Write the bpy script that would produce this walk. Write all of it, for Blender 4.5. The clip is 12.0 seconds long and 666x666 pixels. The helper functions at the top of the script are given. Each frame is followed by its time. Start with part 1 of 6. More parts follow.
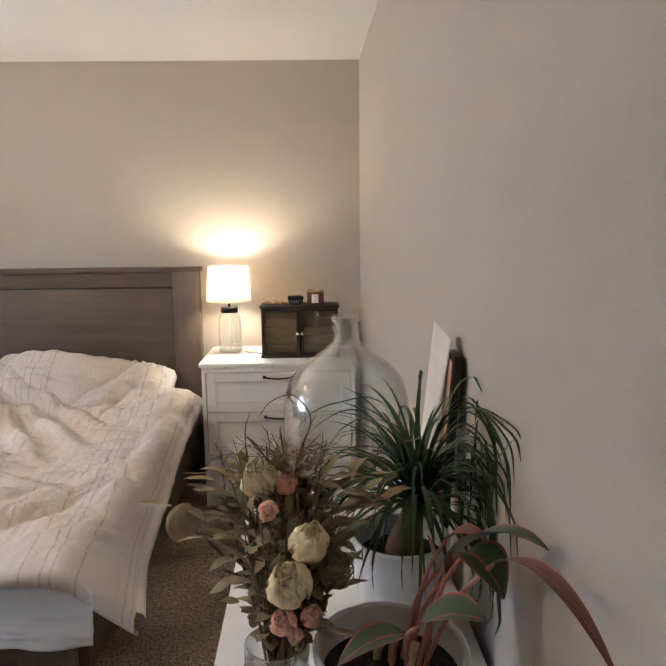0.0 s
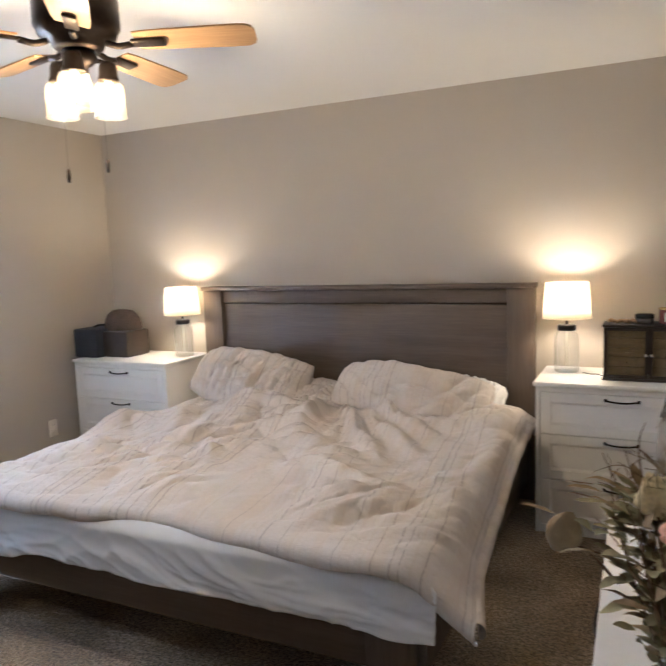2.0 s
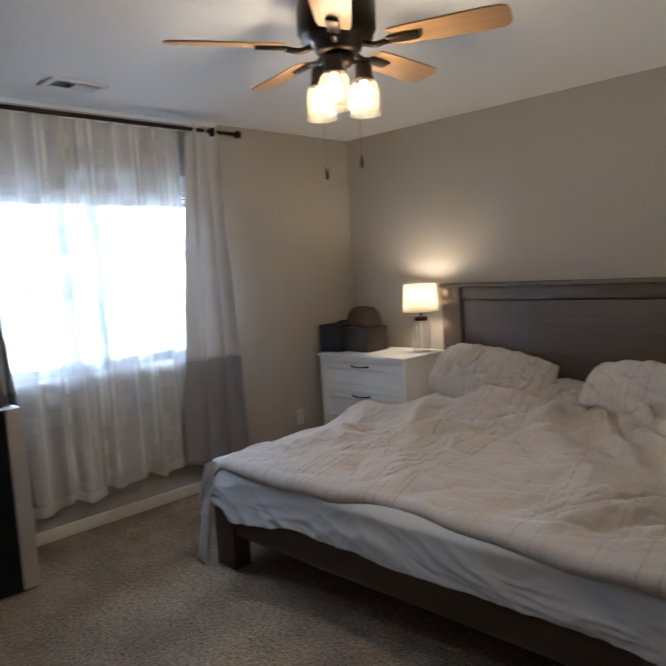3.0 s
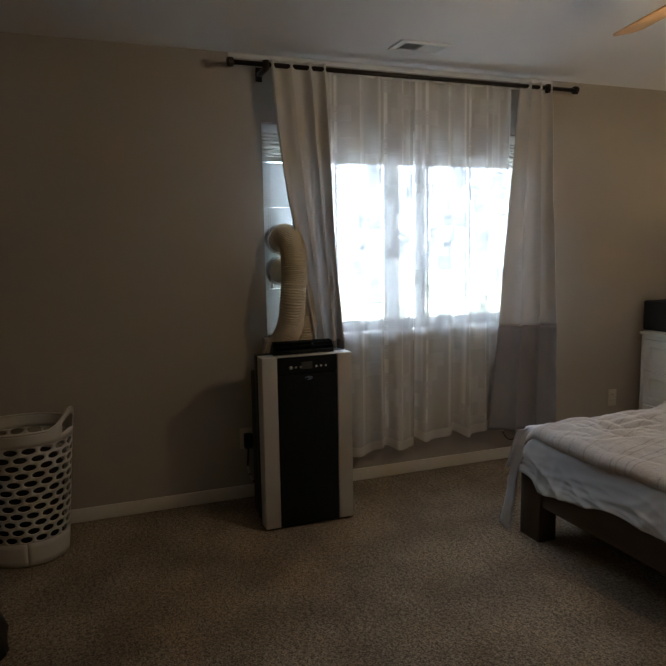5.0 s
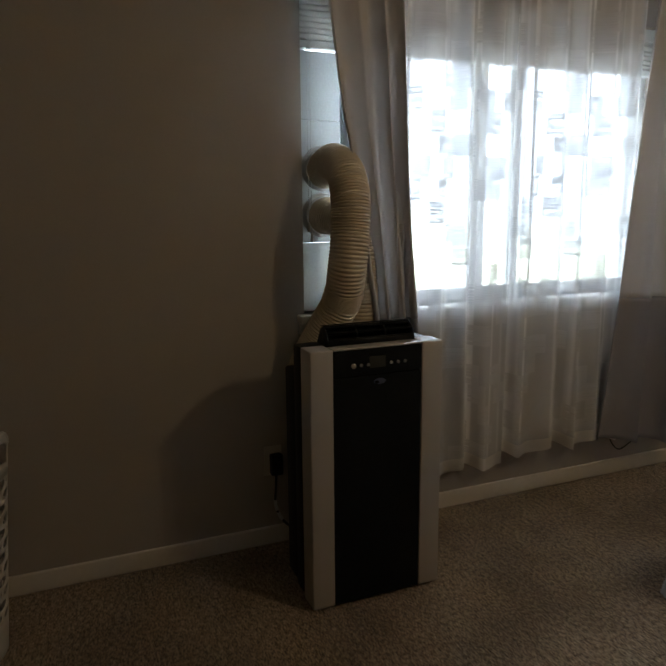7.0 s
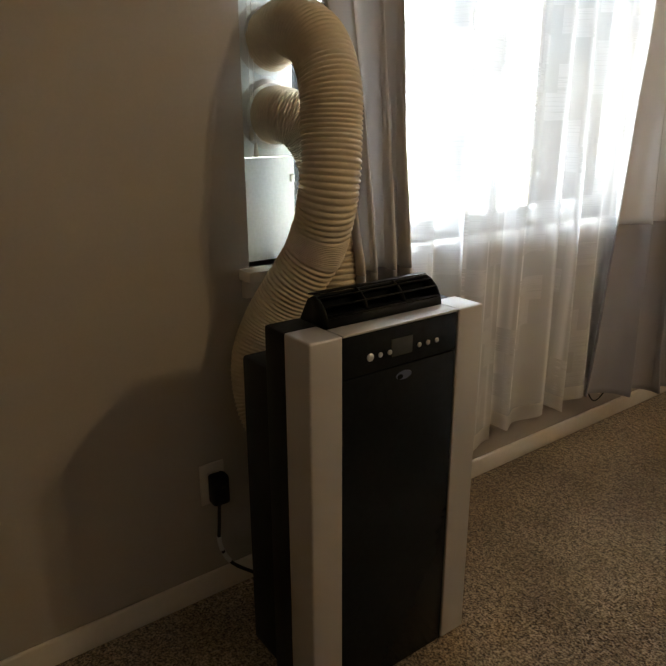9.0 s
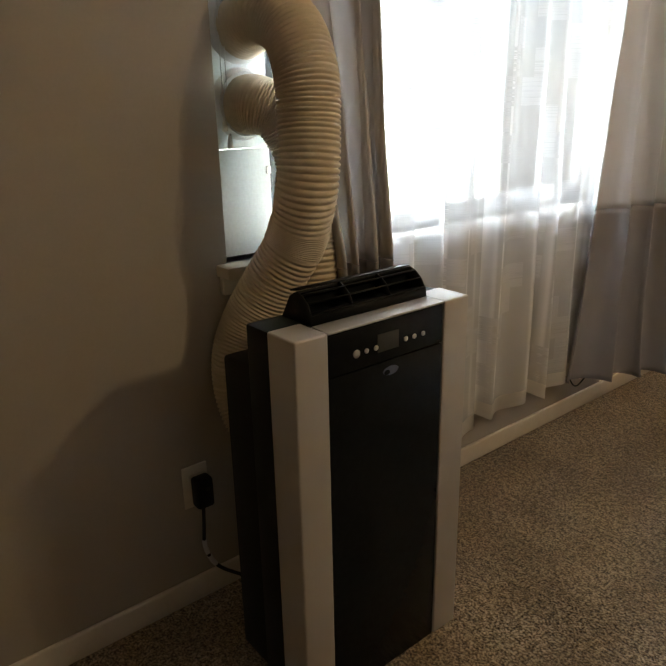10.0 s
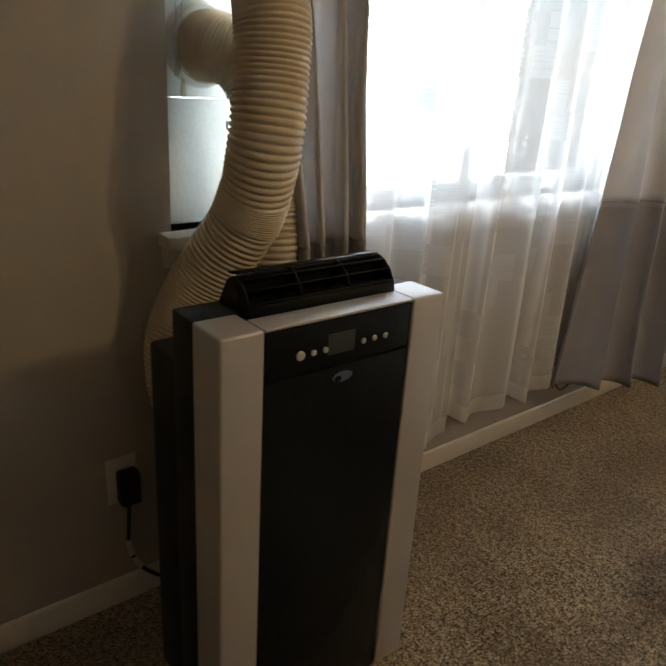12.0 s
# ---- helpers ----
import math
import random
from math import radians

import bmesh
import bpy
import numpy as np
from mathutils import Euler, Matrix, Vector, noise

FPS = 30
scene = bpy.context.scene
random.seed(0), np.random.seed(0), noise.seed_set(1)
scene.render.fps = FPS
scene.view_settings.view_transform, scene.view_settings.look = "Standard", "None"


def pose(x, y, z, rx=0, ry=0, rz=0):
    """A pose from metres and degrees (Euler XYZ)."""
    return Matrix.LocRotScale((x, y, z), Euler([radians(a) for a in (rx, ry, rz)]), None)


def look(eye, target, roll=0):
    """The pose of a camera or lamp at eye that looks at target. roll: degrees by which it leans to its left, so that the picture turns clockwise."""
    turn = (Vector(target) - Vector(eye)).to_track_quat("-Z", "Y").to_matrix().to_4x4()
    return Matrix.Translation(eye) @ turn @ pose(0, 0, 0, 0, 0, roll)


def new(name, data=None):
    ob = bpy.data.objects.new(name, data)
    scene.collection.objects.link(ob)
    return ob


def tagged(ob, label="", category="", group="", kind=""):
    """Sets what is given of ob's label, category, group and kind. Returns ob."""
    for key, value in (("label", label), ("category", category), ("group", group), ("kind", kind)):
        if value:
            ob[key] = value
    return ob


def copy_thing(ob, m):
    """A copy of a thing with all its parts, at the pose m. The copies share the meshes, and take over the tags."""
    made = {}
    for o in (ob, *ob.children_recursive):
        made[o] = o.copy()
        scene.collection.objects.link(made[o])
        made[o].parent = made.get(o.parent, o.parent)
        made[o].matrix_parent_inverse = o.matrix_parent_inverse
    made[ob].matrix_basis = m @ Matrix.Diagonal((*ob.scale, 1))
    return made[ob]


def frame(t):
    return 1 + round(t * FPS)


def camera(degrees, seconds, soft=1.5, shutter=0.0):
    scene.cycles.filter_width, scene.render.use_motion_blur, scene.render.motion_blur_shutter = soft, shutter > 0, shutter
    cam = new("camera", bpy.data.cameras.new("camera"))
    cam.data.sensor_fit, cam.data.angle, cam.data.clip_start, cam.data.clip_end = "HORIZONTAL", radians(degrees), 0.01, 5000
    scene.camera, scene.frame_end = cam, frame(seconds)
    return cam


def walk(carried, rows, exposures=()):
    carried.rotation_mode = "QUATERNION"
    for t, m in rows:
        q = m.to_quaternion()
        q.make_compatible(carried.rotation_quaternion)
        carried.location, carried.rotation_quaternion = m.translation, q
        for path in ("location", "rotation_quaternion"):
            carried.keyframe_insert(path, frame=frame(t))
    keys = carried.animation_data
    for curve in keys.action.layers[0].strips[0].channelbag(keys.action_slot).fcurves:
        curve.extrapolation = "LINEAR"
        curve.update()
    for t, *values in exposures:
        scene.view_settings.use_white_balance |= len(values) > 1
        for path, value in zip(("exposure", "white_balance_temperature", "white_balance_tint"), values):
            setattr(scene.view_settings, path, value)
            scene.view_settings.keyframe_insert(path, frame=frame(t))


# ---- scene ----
cam = camera(52.8, 12.0, soft=1.6, shutter=0.35)
PATH = [
    (0, (0.218, -0.02, 1.541), (0.251, 1.952, 1.209), -0.6),
    (0.5, (0.204, -0.044, 1.556), (0.168, 1.934, 1.258), -1.0),
    (1, (0.175, -0.052, 1.56), (-0.151, 1.901, 1.277), -1.2),
    (1.5, (0.138, -0.047, 1.551), (-0.469, 1.837, 1.267), -1.5),
    (2, (0.102, -0.027, 1.5), (-0.753, 1.765, 1.258), -2.1),
    (2.5, (0.063, -0.042, 1.477), (-1.054, 1.602, 1.259), -2.5),
    (3, (0.028, -0.053, 1.455), (-1.375, 1.359, 1.255), -3.4),
    (3.5, (0.03, -0.078, 1.475), (-1.594, 1.071, 1.273), -1.8),
    (3.7, (0.013, -0.081, 1.468), (-1.67, 0.98, 1.266), -2.3),
    (5.5, (-0.227, -0.208, 1.386), (-2.089, 0.47, 1.118), -0.4),
    (6, (-0.517, -0.169, 1.344), (-2.337, 0.598, 1.033), 0.7),
    (6.6, (-0.949, -0.053, 1.324), (-2.773, 0.681, 0.954), -0.5),
    (7, (-1.333, -0.065, 1.326), (-3.146, 0.69, 0.951), -0.5),
    (9, (-2.247, -0.02, 1.277), (-3.776, 1.116, 0.668), -0.2),
    (9.5, (-2.252, -0.014, 1.28), (-3.758, 1.146, 0.66), -0.2),
    (10, (-2.292, -0.007, 1.278), (-3.769, 1.18, 0.638), -1.2),
    (10.5, (-2.308, 0.003, 1.286), (-3.781, 1.203, 0.661), -1.3),
    (11, (-2.31, 0.003, 1.283), (-3.785, 1.198, 0.653), -1.4),
    (11.5, (-2.345, 0.032, 1.282), (-3.797, 1.236, 0.617), -0.1),
    (12, (-2.414, 0.194, 1.256), (-3.849, 1.38, 0.527), 3.7),
]
walk(cam, [(t, look(eye, target, roll)) for t, eye, target, roll in PATH],
     exposures=[(0.0, 1.2, 5150, 13), (1.0, 1.15, 5150, 13), (2.0, 0.92, 5150, 13), (2.5, 0.65, 5100, 13), (3.0, -0.1, 5100, 11), (3.5, -1.15, 5250, 10), (5.5, -0.8, 5900, 10), (7.0, -1.05, 6050, 10), (9.0, -0.05, 6650, 10), (10.0, 0.05, 6550, 10), (12.0, 0.04, 6350, 10)])

# ---- world and light ----
world = bpy.data.worlds.new("sky")
scene.world = world
world.use_nodes = True
wn = world.node_tree
sky = wn.nodes.new("ShaderNodeTexSky")
sky.sky_type, sky.sun_disc = "NISHITA", False
sky.sun_elevation, sky.sun_rotation = radians(50), radians(200)
wn.nodes["Background"].inputs["Strength"].default_value = 0.1
wn.links.new(sky.outputs[0], wn.nodes["Background"].inputs["Color"])


def lamp_bulb(name, place, watts, colour, radius):
    data = bpy.data.lights.new(name, "POINT")
    data.energy, data.color, data.shadow_soft_size = watts, colour, radius
    ob = new(name, data)
    ob.location = place
    return ob


WARM = (1.0, 0.74, 0.45)
BEDSIDE_WATTS, FAN_WATTS, OUTSIDE = 4.4, 2.2, 46.0


# ---- material helpers ----
def nodes_of(name):
    m = bpy.data.materials.new(name)
    m.use_nodes = True
    return m, m.node_tree.nodes, m.node_tree.links, m.node_tree.nodes["Principled BSDF"]


def ramp(nodes, stops):
    r = nodes.new("ShaderNodeValToRGB")
    while len(r.color_ramp.elements) < len(stops):
        r.color_ramp.elements.new(0.5)
    for e, (p, c) in zip(r.color_ramp.elements, stops):
        e.position, e.color = p, (*c, 1) if len(c) == 3 else c
    return r


def surface(name, colour, rough=0.5, metal=0.0, vary=0.12, scale=3.0, grain=60.0, bump=0.1, dist=0.002, stretch=(1, 1, 1), **extra):
    """A principled material with blotches at one scale and grain at another."""
    m, n, l, p = nodes_of(name)
    co = n.new("ShaderNodeTexCoord")
    mp = n.new("ShaderNodeMapping")
    mp.inputs["Scale"].default_value = stretch
    l.new(co.outputs["Object"], mp.inputs["Vector"])
    big, fine = n.new("ShaderNodeTexNoise"), n.new("ShaderNodeTexNoise")
    big.inputs["Scale"].default_value, big.inputs["Detail"].default_value = scale, 4
    fine.inputs["Scale"].default_value, fine.inputs["Detail"].default_value = grain, 5
    add = n.new("ShaderNodeMath")
    add.operation = "ADD"
    for t in (big, fine):
        l.new(mp.outputs[0], t.inputs["Vector"])
    l.new(big.outputs["Fac"], add.inputs[0])
    l.new(fine.outputs["Fac"], add.inputs[1])
    half = n.new("ShaderNodeMath")
    half.operation, half.inputs[1].default_value = "MULTIPLY", 0.5
    l.new(add.outputs[0], half.inputs[0])
    lo = tuple(c * (1 - vary) for c in colour)
    hi = tuple(min(1, c * (1 + vary)) for c in colour)
    r = ramp(n, [(0.32, lo), (0.68, hi)])
    l.new(half.outputs[0], r.inputs[0])
    l.new(r.outputs[0], p.inputs["Base Color"])
    p.inputs["Roughness"].default_value, p.inputs["Metallic"].default_value = rough, metal
    rr = n.new("ShaderNodeMapRange")
    rr.inputs[3].default_value, rr.inputs[4].default_value = max(0.02, rough * 0.85), min(1, rough * 1.15)
    l.new(big.outputs["Fac"], rr.inputs[0])
    l.new(rr.outputs[0], p.inputs["Roughness"])
    if bump:
        b = n.new("ShaderNodeBump")
        b.inputs["Strength"].default_value, b.inputs["Distance"].default_value = bump, dist
        l.new(fine.outputs["Fac"], b.inputs["Height"])
        l.new(b.outputs[0], p.inputs["Normal"])
    for key, value in extra.items():
        p.inputs[key.replace("_", " ")].default_value = value
    return m


def carpet_material():
    m, n, l, p = nodes_of("carpet pile")
    co = n.new("ShaderNodeTexCoord")
    a, b, c = (n.new("ShaderNodeTexNoise") for _ in range(3))
    for t, s, d in ((a, 160, 3), (b, 3.2, 4), (c, 62, 3)):
        t.inputs["Scale"].default_value, t.inputs["Detail"].default_value = s, d
        l.new(co.outputs["Object"], t.inputs["Vector"])
    r = ramp(n, [(0.395, (0.075, 0.052, 0.031)), (0.49, (0.30, 0.222, 0.140)), (0.60, (0.65, 0.51, 0.345))])
    mix = n.new("ShaderNodeMix")
    mix.data_type = "FLOAT"
    mix.inputs[0].default_value = 0.35
    l.new(a.outputs["Fac"], mix.inputs[2])
    l.new(c.outputs["Fac"], mix.inputs[3])
    l.new(mix.outputs[0], r.inputs[0])
    tone = ramp(n, [(0.38, (0.62, 0.60, 0.58)), (0.62, (1, 1, 1))])
    l.new(b.outputs["Fac"], tone.inputs[0])
    mul = n.new("ShaderNodeMix")
    mul.data_type, mul.blend_type = "RGBA", "MULTIPLY"
    mul.inputs[0].default_value = 1
    l.new(r.outputs[0], mul.inputs[6])
    l.new(tone.outputs[0], mul.inputs[7])
    l.new(mul.outputs[2], p.inputs["Base Color"])
    p.inputs["Roughness"].default_value = 0.95
    p.inputs["Sheen Weight"].default_value = 0.2
    bp = n.new("ShaderNodeBump")
    bp.inputs["Strength"].default_value, bp.inputs["Distance"].default_value = 0.9, 0.014
    l.new(mix.outputs[0], bp.inputs["Height"])
    l.new(bp.outputs[0], p.inputs["Normal"])
    return m


def wood_material(name, dark, light, rough=0.45, along=0):
    """Wood with grain that runs along one axis of the thing."""
    m, n, l, p = nodes_of(name)
    co, mp = n.new("ShaderNodeTexCoord"), n.new("ShaderNodeMapping")
    s = [14, 14, 14]
    s[along] = 0.9
    mp.inputs["Scale"].default_value = s
    l.new(co.outputs["Object"], mp.inputs["Vector"])
    a, b = n.new("ShaderNodeTexNoise"), n.new("ShaderNodeTexNoise")
    a.inputs["Scale"].default_value, a.inputs["Detail"].default_value, a.inputs["Distortion"].default_value = 1.6, 6, 0.6
    b.inputs["Scale"].default_value, b.inputs["Detail"].default_value = 9, 5
    for t in (a, b):
        l.new(mp.outputs[0], t.inputs["Vector"])
    mix = n.new("ShaderNodeMix")
    mix.data_type = "FLOAT"
    mix.inputs[0].default_value = 0.4
    l.new(a.outputs["Fac"], mix.inputs[2])
    l.new(b.outputs["Fac"], mix.inputs[3])
    r = ramp(n, [(0.3, dark), (0.7, light)])
    l.new(mix.outputs[0], r.inputs[0])
    l.new(r.outputs[0], p.inputs["Base Color"])
    p.inputs["Roughness"].default_value = rough
    bp = n.new("ShaderNodeBump")
    bp.inputs["Strength"].default_value, bp.inputs["Distance"].default_value = 0.25, 0.001
    l.new(mix.outputs[0], bp.inputs["Height"])
    l.new(bp.outputs[0], p.inputs["Normal"])
    return m


def striped_linen():
    """Off-white slubbed linen with thin dark and tan stripes, laid out by the cloth's own coordinates in metres."""
    m, n, l, p = nodes_of("striped linen")
    uv, sep = n.new("ShaderNodeUVMap"), n.new("ShaderNodeSeparateXYZ")
    uv.uv_map = "cloth"
    l.new(uv.outputs[0], sep.inputs[0])
    wob = n.new("ShaderNodeTexNoise")
    wob.inputs["Scale"].default_value = 3
    l.new(uv.outputs[0], wob.inputs["Vector"])

    def lines(scale, lo, hi, seed):
        t = n.new("ShaderNodeTexNoise")
        t.noise_dimensions = "1D"
        t.inputs["Scale"].default_value, t.inputs["Detail"].default_value = scale, 0
        k = n.new("ShaderNodeMath")
        k.operation, k.inputs[1].default_value = "ADD", seed
        l.new(sep.outputs[0], k.inputs[0])
        l.new(k.outputs[0], t.inputs["W"])
        r = n.new("ShaderNodeMapRange")
        r.inputs[1].default_value, r.inputs[2].default_value = lo, hi
        l.new(t.outputs["Fac"], r.inputs[0])
        return r.outputs[0]

    breaks = n.new("ShaderNodeTexNoise")
    mp = n.new("ShaderNodeMapping")
    mp.inputs["Scale"].default_value = (120, 45, 1)
    l.new(uv.outputs[0], mp.inputs["Vector"])
    l.new(mp.outputs[0], breaks.inputs["Vector"])
    breaks.inputs["Scale"].default_value = 1
    br = n.new("ShaderNodeMapRange")
    br.inputs[1].default_value, br.inputs[2].default_value = 0.36, 0.5
    l.new(breaks.outputs["Fac"], br.inputs[0])
    dark = n.new("ShaderNodeMath")
    dark.operation = "MULTIPLY"
    l.new(lines(70, 0.735, 0.765, 3.1), dark.inputs[0])
    l.new(br.outputs[0], dark.inputs[1])
    weave = n.new("ShaderNodeTexNoise")
    mp2 = n.new("ShaderNodeMapping")
    mp2.inputs["Scale"].default_value = (40, 600, 1)
    l.new(uv.outputs[0], mp2.inputs["Vector"])
    l.new(mp2.outputs[0], weave.inputs["Vector"])
    weave.inputs["Scale"].default_value, weave.inputs["Detail"].default_value = 1, 3
    base = ramp(n, [(0.3, (0.53, 0.49, 0.465)), (0.7, (0.62, 0.575, 0.55))])
    l.new(weave.outputs["Fac"], base.inputs[0])

    def over(under, fac, colour, amount):
        x, a = n.new("ShaderNodeMix"), n.new("ShaderNodeMath")
        x.data_type = "RGBA"
        a.operation, a.inputs[1].default_value = "MULTIPLY", amount
        l.new(fac, a.inputs[0])
        l.new(a.outputs[0], x.inputs[0])
        l.new(under, x.inputs[6])
        x.inputs[7].default_value = (*colour, 1)
        return x.outputs[2]

    c = over(base.outputs[0], lines(11, 0.50, 0.62, 0.0), (0.56, 0.45, 0.34), 0.24)
    c = over(c, lines(85, 0.6, 0.74, 7.7), (0.50, 0.41, 0.33), 0.22)
    c = over(c, dark.outputs[0], (0.14, 0.13, 0.135), 0.34)
    l.new(c, p.inputs["Base Color"])
    p.inputs["Roughness"].default_value = 0.9
    p.inputs["Sheen Weight"].default_value = 0.15
    bp = n.new("ShaderNodeBump")
    bp.inputs["Strength"].default_value, bp.inputs["Distance"].default_value = 0.4, 0.001
    l.new(weave.outputs["Fac"], bp.inputs["Height"])
    crease = n.new("ShaderNodeTexNoise")
    crease.inputs["Scale"].default_value, crease.inputs["Detail"].default_value = 22, 4
    crease.inputs["Distortion"].default_value = 1.0
    l.new(uv.outputs[0], crease.inputs["Vector"])
    bp2 = n.new("ShaderNodeBump")
    bp2.inputs["Strength"].default_value, bp2.inputs["Distance"].default_value = 0.6, 0.010
    l.new(crease.outputs["Fac"], bp2.inputs["Height"])
    l.new(bp2.outputs[0], bp.inputs["Normal"])
    l.new(bp.outputs[0], p.inputs["Normal"])
    return m


def sheer_material():
    """Sheer white voile: light passes, with blocks of slubbed threads that let less through."""
    m, n, l, p = nodes_of("white voile")
    out = n["Material Output"]
    n.remove(p)
    uv, sep = n.new("ShaderNodeUVMap"), n.new("ShaderNodeSeparateXYZ")
    uv.uv_map = "cloth"
    l.new(uv.outputs[0], sep.inputs[0])
    block = n.new("ShaderNodeTexBrick")
    block.inputs["Color1"].default_value, block.inputs["Color2"].default_value = (0, 0, 0, 1), (1, 1, 1, 1)
    block.inputs["Mortar"].default_value = (0, 0, 0, 1)
    block.inputs["Scale"].default_value = 1
    block.inputs["Brick Width"].default_value, block.inputs["Row Height"].default_value = 0.075, 0.085
    block.inputs["Mortar Size"].default_value = 0.0
    l.new(uv.outputs[0], block.inputs["Vector"])
    slub = n.new("ShaderNodeTexNoise")
    mp = n.new("ShaderNodeMapping")
    mp.inputs["Scale"].default_value = (6, 330, 1)
    l.new(uv.outputs[0], mp.inputs["Vector"])
    l.new(mp.outputs[0], slub.inputs["Vector"])
    slub.inputs["Scale"].default_value, slub.inputs["Detail"].default_value = 1, 2
    sr = n.new("ShaderNodeMapRange")
    sr.inputs[1].default_value, sr.inputs[2].default_value = 0.37, 0.52
    l.new(slub.outputs["Fac"], sr.inputs[0])
    lines = n.new("ShaderNodeMath")
    lines.operation = "MULTIPLY"
    l.new(sr.outputs[0], lines.inputs[0])
    sparse = n.new("ShaderNodeMapRange")
    sparse.inputs[1].default_value, sparse.inputs[2].default_value = 0.60, 0.64
    l.new(block.outputs["Color"], sparse.inputs[0])
    l.new(sparse.outputs[0], lines.inputs[1])
    cover = n.new("ShaderNodeMapRange")
    cover.inputs[3].default_value, cover.inputs[4].default_value = 0.64, 0.98
    # gathered pleats, denser than the rest
    pleat = n.new("ShaderNodeTexNoise")
    pleat.noise_dimensions = "1D"
    pleat.inputs["Scale"].default_value, pleat.inputs["Detail"].default_value = 17, 1
    l.new(sep.outputs[0], pleat.inputs["W"])
    pr = n.new("ShaderNodeMapRange")
    pr.interpolation_type = "SMOOTHSTEP"
    pr.inputs[1].default_value, pr.inputs[2].default_value, pr.inputs[4].default_value = 0.52, 0.68, 1.0
    l.new(pleat.outputs["Fac"], pr.inputs[0])
    dense = n.new("ShaderNodeMath")
    dense.operation = "MAXIMUM"
    l.new(lines.outputs[0], dense.inputs[0])
    l.new(pr.outputs[0], dense.inputs[1])
    l.new(dense.outputs[0], cover.inputs[0])
    clear, dif, tra = n.new("ShaderNodeBsdfTransparent"), n.new("ShaderNodeBsdfDiffuse"), n.new("ShaderNodeBsdfTranslucent")
    dif.inputs[0].default_value, tra.inputs[0].default_value = (0.82, 0.82, 0.82, 1), (0.8, 0.8, 0.8, 1)
    thread = ramp(n, [(0.0, (0.84, 0.84, 0.84)), (1.0, (0.62, 0.62, 0.62))])
    l.new(lines.outputs[0], thread.inputs[0])
    l.new(thread.outputs[0], dif.inputs[0])
    cloth, mix = n.new("ShaderNodeMixShader"), n.new("ShaderNodeMixShader")
    cloth.inputs[0].default_value = 0.035
    l.new(dif.outputs[0], cloth.inputs[1])
    l.new(tra.outputs[0], cloth.inputs[2])
    l.new(cover.outputs[0], mix.inputs[0])
    l.new(clear.outputs[0], mix.inputs[1])
    l.new(cloth.outputs[0], mix.inputs[2])
    l.new(mix.outputs[0], out.inputs["Surface"])
    return m


def cloth_material(name, colour, through_light=0.25, weave=500):
    """Woven cloth that lets some light through."""
    m = surface(name, colour, 0.9, vary=0.08, scale=4, grain=weave, bump=0.3, dist=0.0006)
    n, l = m.node_tree.nodes, m.node_tree.links
    p, out = n["Principled BSDF"], n["Material Output"]
    tra, mix = n.new("ShaderNodeBsdfTranslucent"), n.new("ShaderNodeMixShader")
    tra.inputs[0].default_value = (*colour, 1)
    mix.inputs[0].default_value = through_light
    l.new(p.outputs[0], mix.inputs[1])
    l.new(tra.outputs[0], mix.inputs[2])
    l.new(mix.outputs[0], out.inputs["Surface"])
    return m


def glass_material(name, tint=(1, 1, 1), rough=0.0):
    m, n, l, p = nodes_of(name)
    p.inputs["Base Color"].default_value = (*tint, 1)
    p.inputs["Transmission Weight"].default_value, p.inputs["Roughness"].default_value, p.inputs["IOR"].default_value = 1.0, rough, 1.48
    return m


def thin_glass_material(name, tint=(0.97, 0.98, 0.97), haze=0.12, edge=0.16):
    """Thin blown glass: light goes straight through, with gloss and a little haze."""
    m, n, l, p = nodes_of(name)
    out = n["Material Output"]
    n.remove(p)
    clear, gl, df = n.new("ShaderNodeBsdfTransparent"), n.new("ShaderNodeBsdfGlossy"), n.new("ShaderNodeBsdfDiffuse")
    clear.inputs[0].default_value, df.inputs[0].default_value, gl.inputs["Roughness"].default_value = (*tint, 1), (0.8, 0.8, 0.76, 1), 0.03
    a, b, fr = n.new("ShaderNodeMixShader"), n.new("ShaderNodeMixShader"), n.new("ShaderNodeLayerWeight")
    a.inputs[0].default_value = haze
    fr.inputs[0].default_value = edge
    l.new(clear.outputs[0], a.inputs[1])
    l.new(df.outputs[0], a.inputs[2])
    l.new(fr.outputs["Facing"], b.inputs[0])
    l.new(a.outputs[0], b.inputs[1])
    l.new(gl.outputs[0], b.inputs[2])
    l.new(b.outputs[0], out.inputs["Surface"])
    return m


def glow_material(name, colour, strength):
    m, n, l, p = nodes_of(name)
    p.inputs["Emission Color"].default_value, p.inputs["Emission Strength"].default_value = (*colour, 1), strength
    return m


